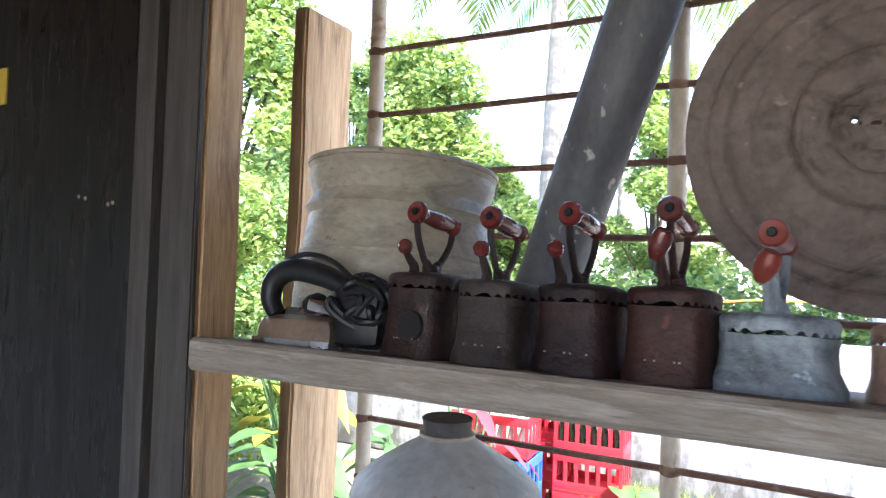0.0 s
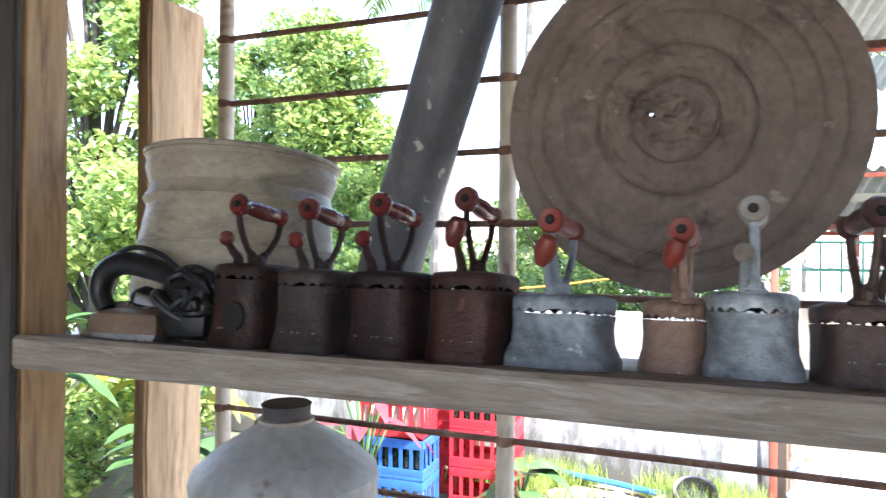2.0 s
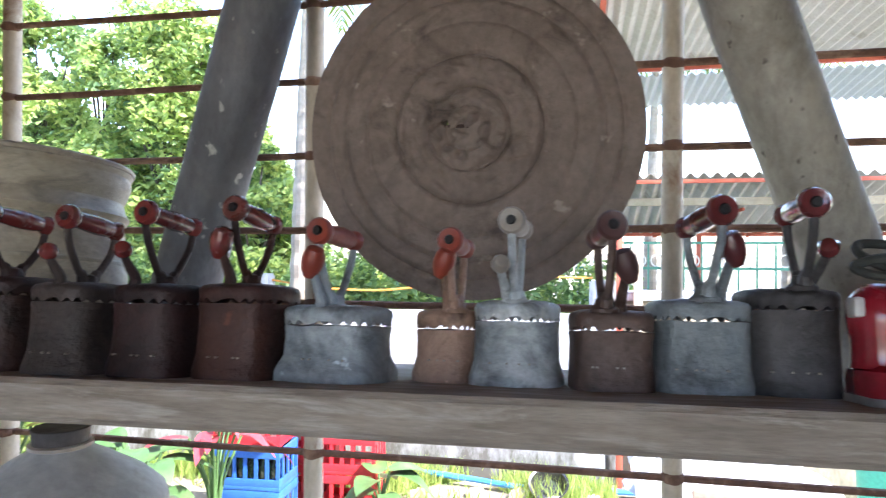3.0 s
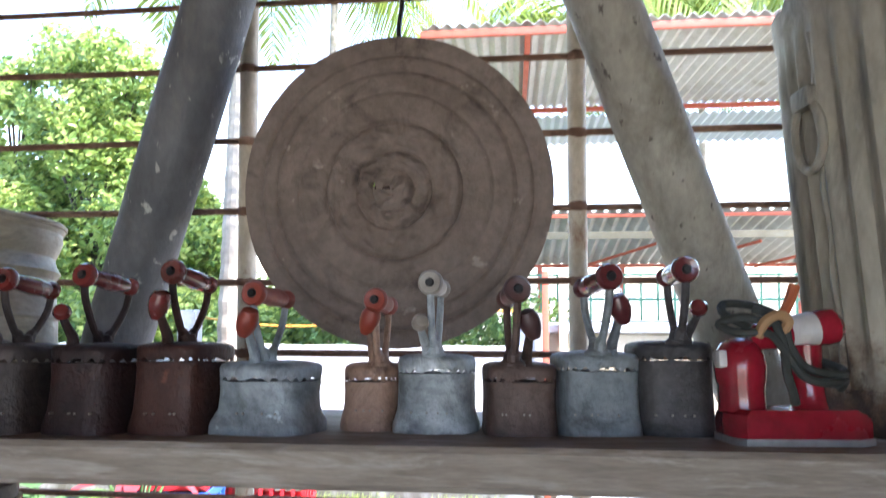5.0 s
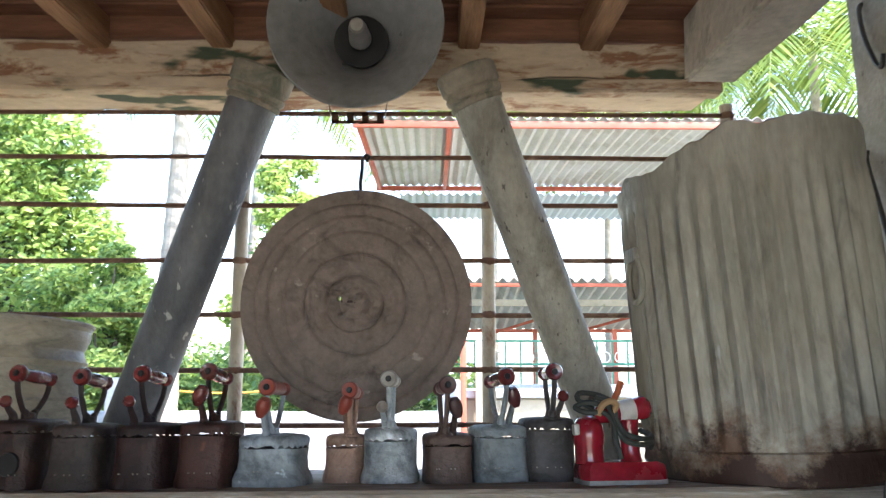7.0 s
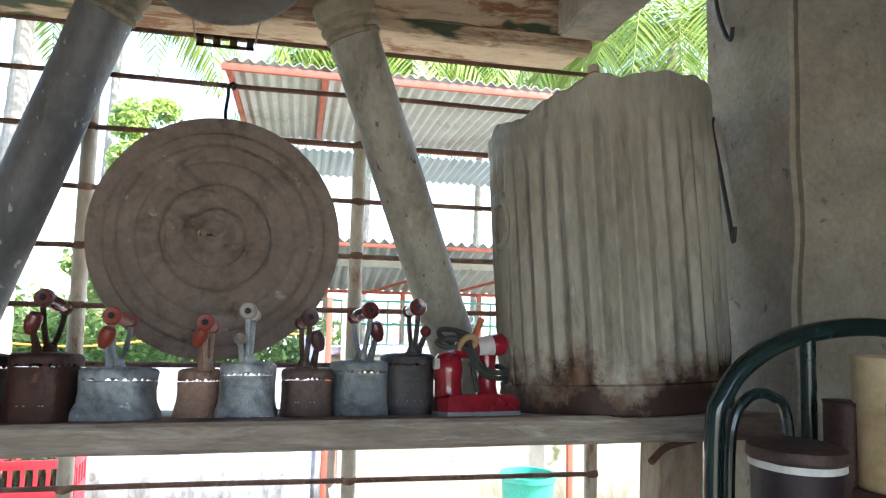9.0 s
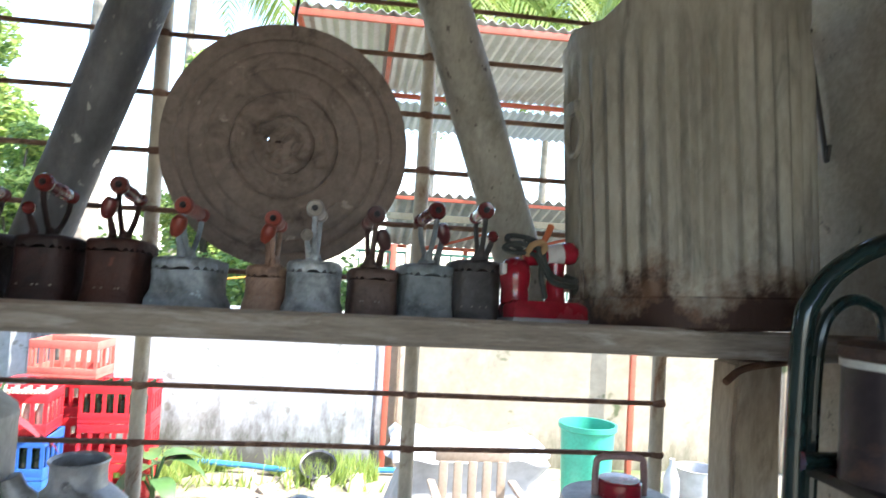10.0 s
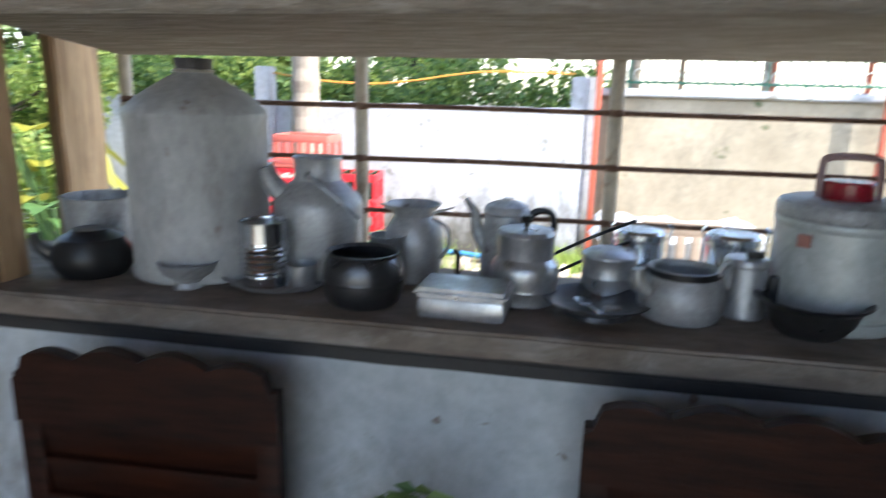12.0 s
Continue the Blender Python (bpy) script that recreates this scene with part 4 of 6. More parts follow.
part("ear", tube([(0.0, -0.062 + 0.0 * i, 0.232) if i == 0 else (0.008 * math.cos(i), -0.06, 0.236 + 0.008 * math.sin(i)) for i in range(1, 8)], 0.004, 8), M["alu"], milk)
part("tap", tube(curve_pts([(0.10, -0.03, 0.05), (0.125, -0.04, 0.06), (0.14, -0.05, 0.085)], 10), 0.010, 10), M["alu"], milk, "side spout")

tray = turned("tray", -0.085, 0.985, C, [(0, 0.002), (0.10, 0.002), (0.118, 0.012), (0.128, 0.020), (0.130, 0.0215), (0.117, 0.0155), (0.10, 0.006), (0, 0.006)], M["alu_dull"], "shallow dull aluminium tray", "tray")


prof = [(0, 0.0), (0.0500, 0.0), (0.0515, 0.002)]
for i in range(46):
    z = 0.004 + 0.134 * i / 45
    prof.append((0.0500 + (0.0016 * math.cos(z * 6.283 / 0.0115) if 0.025 < z < 0.095 else 0), z))
prof += [(0.0515, 0.139), (0.0515, 0.141), (0.049, 0.1415), (0.0485, 0.138), (0, 0.136)]
tin = turned("tin_can", -0.108, 0.945, C + 0.0055, prof, M["steel"], "shiny ribbed bare tin can", "can", wobble=0.004)
turned("small_cup", -0.018, 0.93, C + 0.0055, [(0, 0.0), (0.029, 0.0), (0.031, 0.003), (0.032, 0.054), (0.0335, 0.056), (0.031, 0.056), (0.029, 0.006), (0, 0.004)], M["alu"], "small aluminium cup on the tray", "cup")
pot = turned("cooking_pot", 0.134, 0.890, C, [(0, 0.0), (0.062, 0.0), (0.072, 0.008), (0.081, 0.035), (0.083, 0.058), (0.078, 0.088), (0.071, 0.100), (0.073, 0.107), (0.0755, 0.109), (0.071, 0.1095), (0.067, 0.103), (0.074, 0.088), (0.078, 0.058), (0.07, 0.012), (0, 0.006)],
             M["pot"], "dark tarnished round-bellied metal pot", "pot", n=56)
part("belly_band", lathe([(0.0832, 0.050), (0.0842, 0.0525), (0.0842, 0.055), (0.0832, 0.0575)], 56), M["pot"], pot)
for sx in (-1, 1):
    part("ear", tube(curve_pts([(sx * 0.026, -0.066, 0.100), (sx * 0.036, -0.078, 0.092), (sx * 0.046, -0.064, 0.098)], 10), 0.004, 8), M["pot"], pot)
lb = thing("lunch_box", 0.348, 0.870, C, -3, "battered aluminium lunch box with its lid on", "box")
part("body", boxed((0, 0, 0.022), (0.172, 0.115, 0.044), 0.014), M["alu"], lb)
part("lid", rough_board((0, 0, 0.052), (0.182, 0.123, 0.020), (4, 4, 1), 0.002, 0.0085), M["alu"], lb)
c2 = turned("double_boiler", 0.455, 0.985, C, [(0, 0.0), (0.062, 0.0), (0.066, 0.004), (0.066, 0.028), (0.068, 0.032), (0.067, 0.036), (0.071, 0.05), (0.072, 0.07), (0.068, 0.085), (0.060, 0.094), (0.058, 0.098)], M["alu"],
            "stacked aluminium pot with a black-knobbed lid", "pot")
part("upper_pot", lathe([(0.058, 0.096), (0.059, 0.100), (0.059, 0.138), (0.061, 0.141), (0.061, 0.146), (0.059, 0.148)], 44), M["alu"], c2)
part("lid", lathe([(0.060, 0.147), (0.056, 0.154), (0.03, 0.158), (0, 0.159)], 44), M["alu"], c2)
part("knob", lathe([(0.006, 0.157), (0.006, 0.166), (0.012, 0.170), (0.013, 0.177), (0.008, 0.182), (0, 0.183)], 18), M["black"], c2, "black knob")
ew = turned("pitcher", 0.192, 1.09, C, [(0, 0.0), (0.056, 0.0), (0.060, 0.004), (0.066, 0.04), (0.070, 0.08), (0.066, 0.115), (0.050, 0.140), (0.045, 0.150), (0.052, 0.165), (0.064, 0.176), (0.062, 0.178), (0.050, 0.168), (0.042, 0.15), (0.06, 0.11), (0.06, 0.01), (0, 0.006)],
            M["alu_dull"], "aluminium pitcher with a flaring lip", "pitcher")
part("lip", loft([[(0.055, -0.03, 0.160), (0.10, -0.045, 0.178), (0.055, -0.055, 0.163)], [(0.054, -0.028, 0.167), (0.102, -0.045, 0.182), (0.054, -0.056, 0.170)]]), M["alu_dull"], ew)
part("fold", loft([[(-0.05, -0.035, 0.166), (-0.085, -0.05, 0.186), (-0.03, -0.052, 0.168)], [(-0.049, -0.034, 0.171), (-0.087, -0.05, 0.190), (-0.03, -0.053, 0.173)]]), M["alu_dull"], ew)
part("handle", tube(curve_pts([(0.05, -0.03, 0.15), (0.085, -0.04, 0.13), (0.088, -0.04, 0.09), (0.068, -0.03, 0.06)], 18), 0.005, 8), M["alu_dull"], ew)
ew2 = turned("beaker", 0.150, 1.02, C, [(0, 0), (0.034, 0), (0.036, 0.003), (0.040, 0.112), (0.042, 0.116), (0.039, 0.116), (0.034, 0.006), (0, 0.004)], M["alu"], "plain dull aluminium beaker on the counter", "cup")
hd = thing("ladle_handle", 0.288, 1.06, C, 0, "black bent handle standing on the counter", "ladle")
part("bar", tube(curve_pts([(-0.02, 0, 0.012), (0.0, 0, 0.006), (0.012, 0, 0.012), (0.014, 0, 0.06), (0.012, 0, 0.075), (0.002, 0, 0.077)], 16), 0.0065, 8), M["black"], hd)
cf = turned("coffee_pot", 0.402, 1.125, C, [(0, 0.0), (0.058, 0.0), (0.060, 0.005), (0.055, 0.10), (0.051, 0.158), (0.054, 0.163), (0.053, 0.168)], M["alu_dull"], "tall aluminium coffee pot with a black handle", "pot")
part("lid", lathe([(0.0535, 0.167), (0.048, 0.178), (0.03, 0.186), (0.012, 0.189), (0.012, 0.194), (0, 0.196)], 40), M["alu_dull"], cf)
part("spout", tube(curve_pts([(-0.045, 0, 0.075), (-0.066, 0, 0.115), (-0.074, 0, 0.155), (-0.094, -0.004, 0.188)], 16), [0.020 - 0.0008 * i for i in range(17)], 12), M["alu_dull"], cf)
part("handle", tube(curve_pts([(0.045, 0, 0.148), (0.07, 0, 0.168), (0.102, 0, 0.160), (0.104, 0, 0.11), (0.075, 0, 0.075)], 20), 0.0085, 8), M["black"], cf, "black handle")
pl = turned("enamel_plate", 0.605, 0.935, C + 0.008, [(0, 0.0), (0.05, 0.0), (0.065, 0.004), (0.092, 0.017), (0.106, 0.022), (0.107, 0.0245), (0.09, 0.021), (0.064, 0.009), (0, 0.005)], M["pot"], "dark metal plate holding a fork", "plate")
part("foot", lathe([(0.066, -0.008), (0.07, -0.006), (0.066, 0.003), (0.05, 0.002)], 40), M["pot"], pl)
fk = thing("fork", 0.585, 0.905, C + 0.0265, 25, "small steel fork on the plate", "fork")
bm = boxed((0, -0.03, 0), (0.008, 0.06, 0.003), 0.001)
box(bm, (0, 0.006, 0), (0.022, 0.016, 0.003), None, 0.001)
for i in range(4):
    box(bm, (-0.009 + 0.006 * i, 0.028, 0.001), (0.003, 0.034, 0.002))
part("fork_body", bm, M["steel"], fk)
sp = thing("food_scrap", 0.632, 0.895, C + 0.0225, 10, "pale flat scrap on the plate", "scrap")
part("piece", rough_up(boxed((0, 0, 0.003), (0.032, 0.022, 0.006), 0.002), 0.003, 30), M["white_handle"], sp)
kt = turned("saucepan", 0.766, 0.950, C, [(0, 0.0), (0.062, 0.0), (0.074, 0.006), (0.083, 0.03), (0.083, 0.052), (0.076, 0.078), (0.066, 0.090), (0.064, 0.098), (0.068, 0.104), (0.064, 0.105), (0.060, 0.097), (0.06, 0.088), (0.076, 0.05), (0.07, 0.01), (0, 0.006)],
            M["alu_dull"], "squat aluminium kettle with a black rim band", "kettle")
part("rim_band", lathe([(0.0665, 0.0895), (0.0685, 0.091), (0.0685, 0.103), (0.0665, 0.1045)], 44), M["black"], kt, "black band around the rim")
part("spout", tube(curve_pts([(-0.06, -0.03, 0.055), (-0.085, -0.035, 0.075), (-0.09, -0.036, 0.105)], 12), [0.019 - 0.0005 * i for i in range(13)], 12), M["alu_dull"], kt)
part("ear", tube(curve_pts([(0.058, -0.03, 0.10), (0.07, -0.035, 0.125), (0.082, -0.02, 0.105), (0.08, -0.01, 0.07)], 14), 0.007, 8), M["alu_dull"], kt)
mg = turned("canister", 0.893, 0.995, C, [(0, 0.0), (0.039, 0.0), (0.042, 0.004), (0.042, 0.015), (0.041, 0.02), (0.042, 0.092), (0.040, 0.104), (0.043, 0.108), (0.043, 0.116), (0.04, 0.121), (0, 0.123)], M["alu"], "small lidded aluminium canister with a dark cup beside it", "canister")
# dark block in place of a separate cup behind the bowl
part("handle", boxed((0.055, -0.01, 0.055), (0.026, 0.02, 0.07), 0.006), M["black"], mg, "dark block standing for a cup beside the canister")
part("knob", boxed((0.01, -0.01, 0.130), (0.03, 0.02, 0.014), 0.004), M["black"], mg, "black knob")
turned("basin", 0.996, 0.920, C, [(0, 0.0), (0.052, 0.0), (0.056, 0.003), (0.076, 0.028), (0.086, 0.056), (0.098, 0.064), (0.101, 0.067), (0.098, 0.0695), (0.085, 0.062), (0.072, 0.03), (0.052, 0.006), (0, 0.005)], M["pot"], "tarnished metal bowl with a wide rim", "bowl", n=56)
M["jug_white"] = mat("pale_enamel_jug", (0.50, 0.53, 0.52), (0.42, 0.45, 0.44), 0.45, metal=0.15, scale=7, bump=0.1, bump_scale=50, stain=(0.34, 0.35, 0.34), stain_scale=5)
jg = turned("water_jug", 1.062, 1.015, C, [(0, 0.0), (0.112, 0.0), (0.120, 0.006), (0.121, 0.026), (0.118, 0.03), (0.118, 0.036)] + [(0.1185 + 0.00035 * math.cos(i * 3.14), 0.036 + 0.156 * i / 60) for i in range(61)] + [(0.121, 0.196), (0.122, 0.202), (0.120, 0.208)],
            M["jug_white"], "insulated pale water jug with a red cap", "jug", n=64, wobble=0.003)
part("shoulder", lathe([(0.1195, 0.206), (0.122, 0.212), (0.122, 0.226), (0.117, 0.238), (0.10, 0.244), (0, 0.245)], 64), M["alu_dull"], jg)
part("cap", lathe([(0.046, 0.243), (0.047, 0.247), (0.046, 0.275), (0.042, 0.279), (0, 0.28)], 36), M["crate_red"] if "crate_red" in M else M["red_paint"], jg, "bright red cap")
M["jug_handle"] = mat("grey_red_plastic", (0.33, 0.22, 0.21), (0.25, 0.15, 0.15), 0.45, scale=14, bump=0.1)
part("handle", tube(curve_pts([(-0.052, 0, 0.245), (-0.052, 0, 0.30), (-0.040, 0, 0.322), (0.04, 0, 0.322), (0.052, 0, 0.30), (0.054, 0, 0.245)], 30), 0.0075, 8), M["jug_handle"], jg, "carrying handle")
M["sticker"] = mat("faded_sticker", (0.45, 0.2, 0.16), (0.32, 0.14, 0.12), 0.6, scale=30, bump=0.05)
part("label", boxed((-0.093, -0.083, 0.173), (0.026, 0.003, 0.024), 0.001, pose(0, 0, 0, 0, 0, -48)), M["sticker"], jg, "small faded red sticker")
pa = turned("pail", 0.632, 1.055, C, [(0, 0.0), (0.054, 0.0), (0.057, 0.004), (0.057, 0.048), (0.0585, 0.052), (0.057, 0.056), (0.058, 0.088), (0.061, 0.093), (0.06, 0.097), (0.045, 0.106), (0.02, 0.110), (0, 0.111)], M["alu"], "aluminium food pail with its lid on", "pail")
for k in range(2):
    hn = thing("pan_handle", 0.62 - 0.03 * k, 1.12, C + 0.075 + 0.03 * k, 0, "thin black skewer lying across the pails", "skewer")
    part("bar", tube(curve_pts([(-0.10, 0.02, -0.05), (0.0, -0.01, 0.012), (0.10, 0.02, 0.052)], 14), 0.0038, 7), M["black"], hn)


def carrier(x, y, h, r, label):
    t = turned("food_carrier", x, y, C, [(0, 0.0), (r * 0.95, 0.0), (r, 0.004), (r, h * 0.42), (r * 1.03, h * 0.44), (r * 1.03, h * 0.48), (r, h * 0.5), (r, h * 0.80), (r * 1.04, h * 0.82), (r * 1.04, h * 0.86)], M["steel"], label, "carrier")
    part("lid", lathe([(r * 1.03, h * 0.855), (r * 1.02, h * 0.93), (r * 0.9, h * 0.98), (0, h)], 44), M["steel"], t)
    for sx in (-1, 1):
        part("clip", tube(curve_pts([(sx * r * 1.04, -0.01, 0.01), (sx * (r + 0.008), -0.01, h * 0.4), (sx * (r + 0.007), -0.01, h * 0.85), (sx * (r + 0.012), -0.01, h * 1.02), (sx * (r + 0.004), -0.01, h * 1.1)], 16), 0.0032, 6), M["steel"], t, "wire side clip")
    return t


carrier(0.705, 1.17, 0.135, 0.054, "shiny stacked steel food carrier")
carrier(0.905, 1.17, 0.138, 0.058, "shiny stacked steel food carrier")
ft = turned("footed_bowl", -0.262, 0.895, C, [(0, 0.0), (0.030, 0.0), (0.032, 0.004), (0.028, 0.014), (0.034, 0.022), (0.052, 0.034), (0.061, 0.054), (0.063, 0.058), (0.059, 0.057), (0.048, 0.036), (0, 0.026)], M["alu_dull"], "dull grey footed metal bowl", "bowl")
turned("black_dish", -0.17, 1.02, C, [(0, 0.0), (0.05, 0.0), (0.055, 0.004), (0.064, 0.045), (0.062, 0.046), (0.05, 0.008), (0, 0.006)], M["black"], "blackened dish behind the tray", "dish")
bk = turned("black_kettle", -0.53, 0.945, C, [(0, 0.0), (0.07, 0.0), (0.085, 0.02), (0.088, 0.05), (0.07, 0.085), (0.045, 0.098), (0.04, 0.104), (0, 0.112)], M["black"], "sooty black kettle at the counter end", "kettle")
part("spout", tube(curve_pts([(-0.06, -0.04, 0.04), (-0.085, -0.06, 0.07), (-0.09, -0.065, 0.10)], 12), [0.018 - 0.0006 * i for i in range(13)], 10), M["pot"], bk)
pn = turned("saucepan", -0.62, 1.10, C, [(0, 0.0), (0.075, 0.0), (0.08, 0.004), (0.085, 0.15), (0.089, 0.154), (0.084, 0.154), (0.078, 0.01), (0, 0.006)], M["alu_dull"], "plain aluminium pan at the counter end", "pan")


# wooden chairs against the low wall
def chair(x, y, rz, w, label):
    t = thing("chair", x, y, 0, rz, label, "chair", "carved wooden chairs")
    M.setdefault("mahogany", mat("dark_mahogany", (0.036, 0.0095, 0.0042), (0.006, 0.0024, 0.0014), 0.5, scale=6, stretch=(1, 8, 8), bump=0.25, bump_scale=26, spec=0.2))
    mh = M["mahogany"]
    n = 40
    top = []
    for i in range(n + 1):
        u = i / n
        top.append((-w / 2 + w * u, 0.768 + 0.018 * abs(math.sin(u * math.pi * 4)) + 0.02 * math.sin(math.pi * u) - (0.03 if u < 0.03 or u > 0.97 else 0)))
    ol2 = [(w / 2, 0.655), (-w / 2, 0.655)] + top
    bm = prism(ol2, -0.014, 0.014, m=pose(0, 0, 0, 90, 0, 0))
    bmesh.ops.bevel(bm, geom=[e for e in bm.edges if e.is_manifold and e.calc_face_angle(0) > 1.2], offset=0.003, segments=2, affect='EDGES')
    part("crest_rail", bm, mh, t)
    for k in range(4):
        part("slat", boxed((0, 0.006, 0.621 - k * 0.075), (w * 0.92, 0.018, 0.078), 0.007, pose(0, 0, 0, 11, 0, 0)), mh, t)
    for sx in (-1, 1):
        part("stile", boxed((sx * (w / 2 - 0.022), 0.006, 0.39), (0.044, 0.032, 0.78 - 0.06), 0.006), mh, t)
        part("leg", boxed((sx * (w / 2 - 0.03), -0.40, 0.21), (0.045, 0.045, 0.42), 0.006), mh, t)
    part("seat", boxed((0, -0.21, 0.425), (w, 0.43, 0.03), 0.008), mh, t)
    part("apron", boxed((0, -0.40, 0.385), (w * 0.9, 0.02, 0.06), 0.004), mh, t)
    return t


chair(-0.18, 0.60, 2, 0.50, "dark mahogany chair with a scalloped back against the wall")
chair(0.84, 0.60, -3, 0.52, "dark mahogany chair with a scalloped back against the wall")

# green tube rack with tins
M["green_tube"] = mat("dark_green_enamel", (0.012, 0.03, 0.03), (0.008, 0.02, 0.02), 0.25, scale=9, bump=0.08, coat=0.3)
rack = thing("tube_rack", 1.42, 0.56, 0.0, 0, "dark green tubular steel rack with an arched back", "rack")
arch = [(-0.285, 0, 0.0), (-0.285, 0, 1.0), (-0.283, 0, 1.43), (-0.262, 0, 1.52), (-0.205, 0, 1.575), (-0.12, 0, 1.610), (0.0, 0, 1.625), (0.12, 0, 1.61), (0.20, 0, 1.57), (0.25, 0, 1.48), (0.255, 0, 1.2), (0.255, 0, 0.0)]
part("arch", tube(curve_pts(arch, 80), 0.0155, 14), M["green_tube"], rack)
part("inner_arch", tube(curve_pts([(-0.245, 0.02, 1.2), (-0.24, 0.02, 1.44), (-0.21, 0.02, 1.505), (-0.165, 0.02, 1.51), (-0.135, 0.02, 1.46), (-0.13, 0.02, 1.2)], 40), 0.009, 10), M["green_tube"], rack)
part("inner_bar", tube([(-0.112, 0.0, 1.2), (-0.112, 0.0, 1.612)], 0.012, 12), M["green_tube"], rack)
part("rail", tube([(-0.29, -0.02, 1.285), (0.255, -0.02, 1.285)], 0.013, 12), M["green_tube"], rack)
part("tray", boxed((-0.01, -0.16, 1.27), (0.53, 0.30, 0.016), 0.004), M["black_trim"], rack)
for sx in (-0.26, 0.24):
    part("leg", tube([(sx, -0.29, 0.0), (sx, -0.29, 1.265)], 0.012, 10), M["green_tube"], rack)
M["paint_tin"] = mat("paint_tin", (0.045, 0.035, 0.04), (0.03, 0.022, 0.026), 0.45, metal=0.2, scale=14, bump=0.25, stain=(0.12, 0.06, 0.045), stain_scale=8)
M["cream_tin"] = mat("cream_tin", (0.60, 0.49, 0.30), (0.52, 0.41, 0.24), 0.45, scale=8, bump=0.1, stain=(0.36, 0.24, 0.11), stain_scale=5)
M["teal_label"] = mat("teal_label", (0.04, 0.20, 0.24), (0.03, 0.15, 0.19), 0.5, scale=9, bump=0.05)
M["white_label"] = mat("white_label", (0.7, 0.7, 0.66), (0.6, 0.6, 0.57), 0.5, scale=9, bump=0.05)
rz0 = 1.278
pt = turned("paint_tin", 1.200, 0.46, rz0, [(0, 0), (0.060, 0), (0.062, 0.004), (0.061, 0.008), (0.061, 0.150), (0.063, 0.154), (0.061, 0.158)], M["paint_tin"], "dark rusty paint tin with a crusted lid", "tin")
part("drip", lathe([(0.0615, 0.150), (0.0635, 0.151), (0.0635, 0.160), (0.060, 0.162)], 40, wobble=0.02), M["white_label"], pt, "dried white paint rim")
part("lid", lathe([(0.061, 0.158), (0.067, 0.165), (0.065, 0.178), (0.05, 0.183), (0, 0.184)], 40, wobble=0.05), M["iron_dkbrown"], pt, "crusted lid")
ot = turned("cream_tin", 1.375, 0.45, rz0 + 0.115, [(0, 0), (0.064, 0), (0.066, 0.004), (0.065, 0.01), (0.065, 0.180), (0.067, 0.185), (0.067, 0.190), (0.06, 0.19), (0.058, 0.184), (0, 0.18)], M["cream_tin"], "cream food tin with a teal and white label", "tin")
lab = [(0.0662 * math.cos(a), 0.0662 * math.sin(a)) for a in [math.radians(205 + 5 * i) for i in range(17)]]
lpan = part("label_panel", prism(lab + [(x * 0.985, y * 0.985) for x, y in lab[::-1]], 0.072, 0.128), M["teal_label"], ot, "teal label panel")
lab2 = [(0.0668 * math.cos(a), 0.0668 * math.sin(a)) for a in [math.radians(222 + 4 * i) for i in range(9)]]
part("label_mark", prism(lab2 + [(x * 0.985, y * 0.985) for x, y in lab2[::-1]], 0.094, 0.122), M["white_label"], lpan, "pale round mark")
part("label_mark", prism(lab2 + [(x * 0.985, y * 0.985) for x, y in lab2[::-1]], 0.080, 0.088), M["white_label"], lpan, "pale bar")
bx = thing("tin_box", 1.375, 0.45, rz0, 0, "dark rusty square tin under the cream tin", "tin")
part("body", boxed((0, 0, 0.057), (0.14, 0.12, 0.114), 0.005), M["iron_dkbrown"], bx)
rb = thing("red_box", 1.30, 0.335, rz0, 5, "red painted metal box on the rack", "box")
part("body", boxed((0, 0, 0.035), (0.16, 0.075, 0.07), 0.006), M["red_paint"], rb)
sc = turned("small_tin", 1.318, 0.50, rz0, [(0, 0), (0.028, 0), (0.028, 0.23), (0.03, 0.235), (0, 0.238)], M["iron_rust"], "narrow rusty tin on the rack", "tin")

# potted plant between the chairs
plant = thing("potted_plant", 0.335, 0.52, 0.0, 0, "small leafy plant in a clay pot on the floor", "plant")
M["clay"] = mat("clay", (0.33, 0.15, 0.09), (0.25, 0.11, 0.07), 0.85, scale=9, bump=0.3)
part("pot", lathe([(0, 0), (0.07, 0), (0.075, 0.005), (0.095, 0.17), (0.105, 0.175), (0.105, 0.2), (0.09, 0.2), (0.08, 0.16), (0, 0.16)], 36), M["clay"], plant)
for i in range(6):
    a = i * 1.05
    part("stem", tube(curve_pts([(0.02 * math.cos(a), 0.02 * math.sin(a), 0.16), (0.04 * math.cos(a), 0.04 * math.sin(a), 0.32), (0.06 * math.cos(a), 0.06 * math.sin(a), 0.48)], 8), 0.004, 6), M["iron_tan"], plant)

# ---- outdoors ----
M["ground"] = mat("ground", (0.30, 0.265, 0.21), (0.20, 0.178, 0.135), 0.95, scale=1.6, bump=0.4, bump_scale=18, stain=(0.10, 0.14, 0.05), stain_scale=0.9, stain_lo=0.5, stain_hi=0.6)
M["white_wall"] = mat("white_wall", (0.50, 0.525, 0.56), (0.40, 0.42, 0.445), 0.85, scale=2.5, bump=0.3, bump_scale=22, stain=(0.36, 0.36, 0.34), stain_scale=1.6, stain_lo=0.55, stain_hi=0.72,
                       speck=(0.27, 0.27, 0.25), speck_scale=8, speck_lo=0.64)
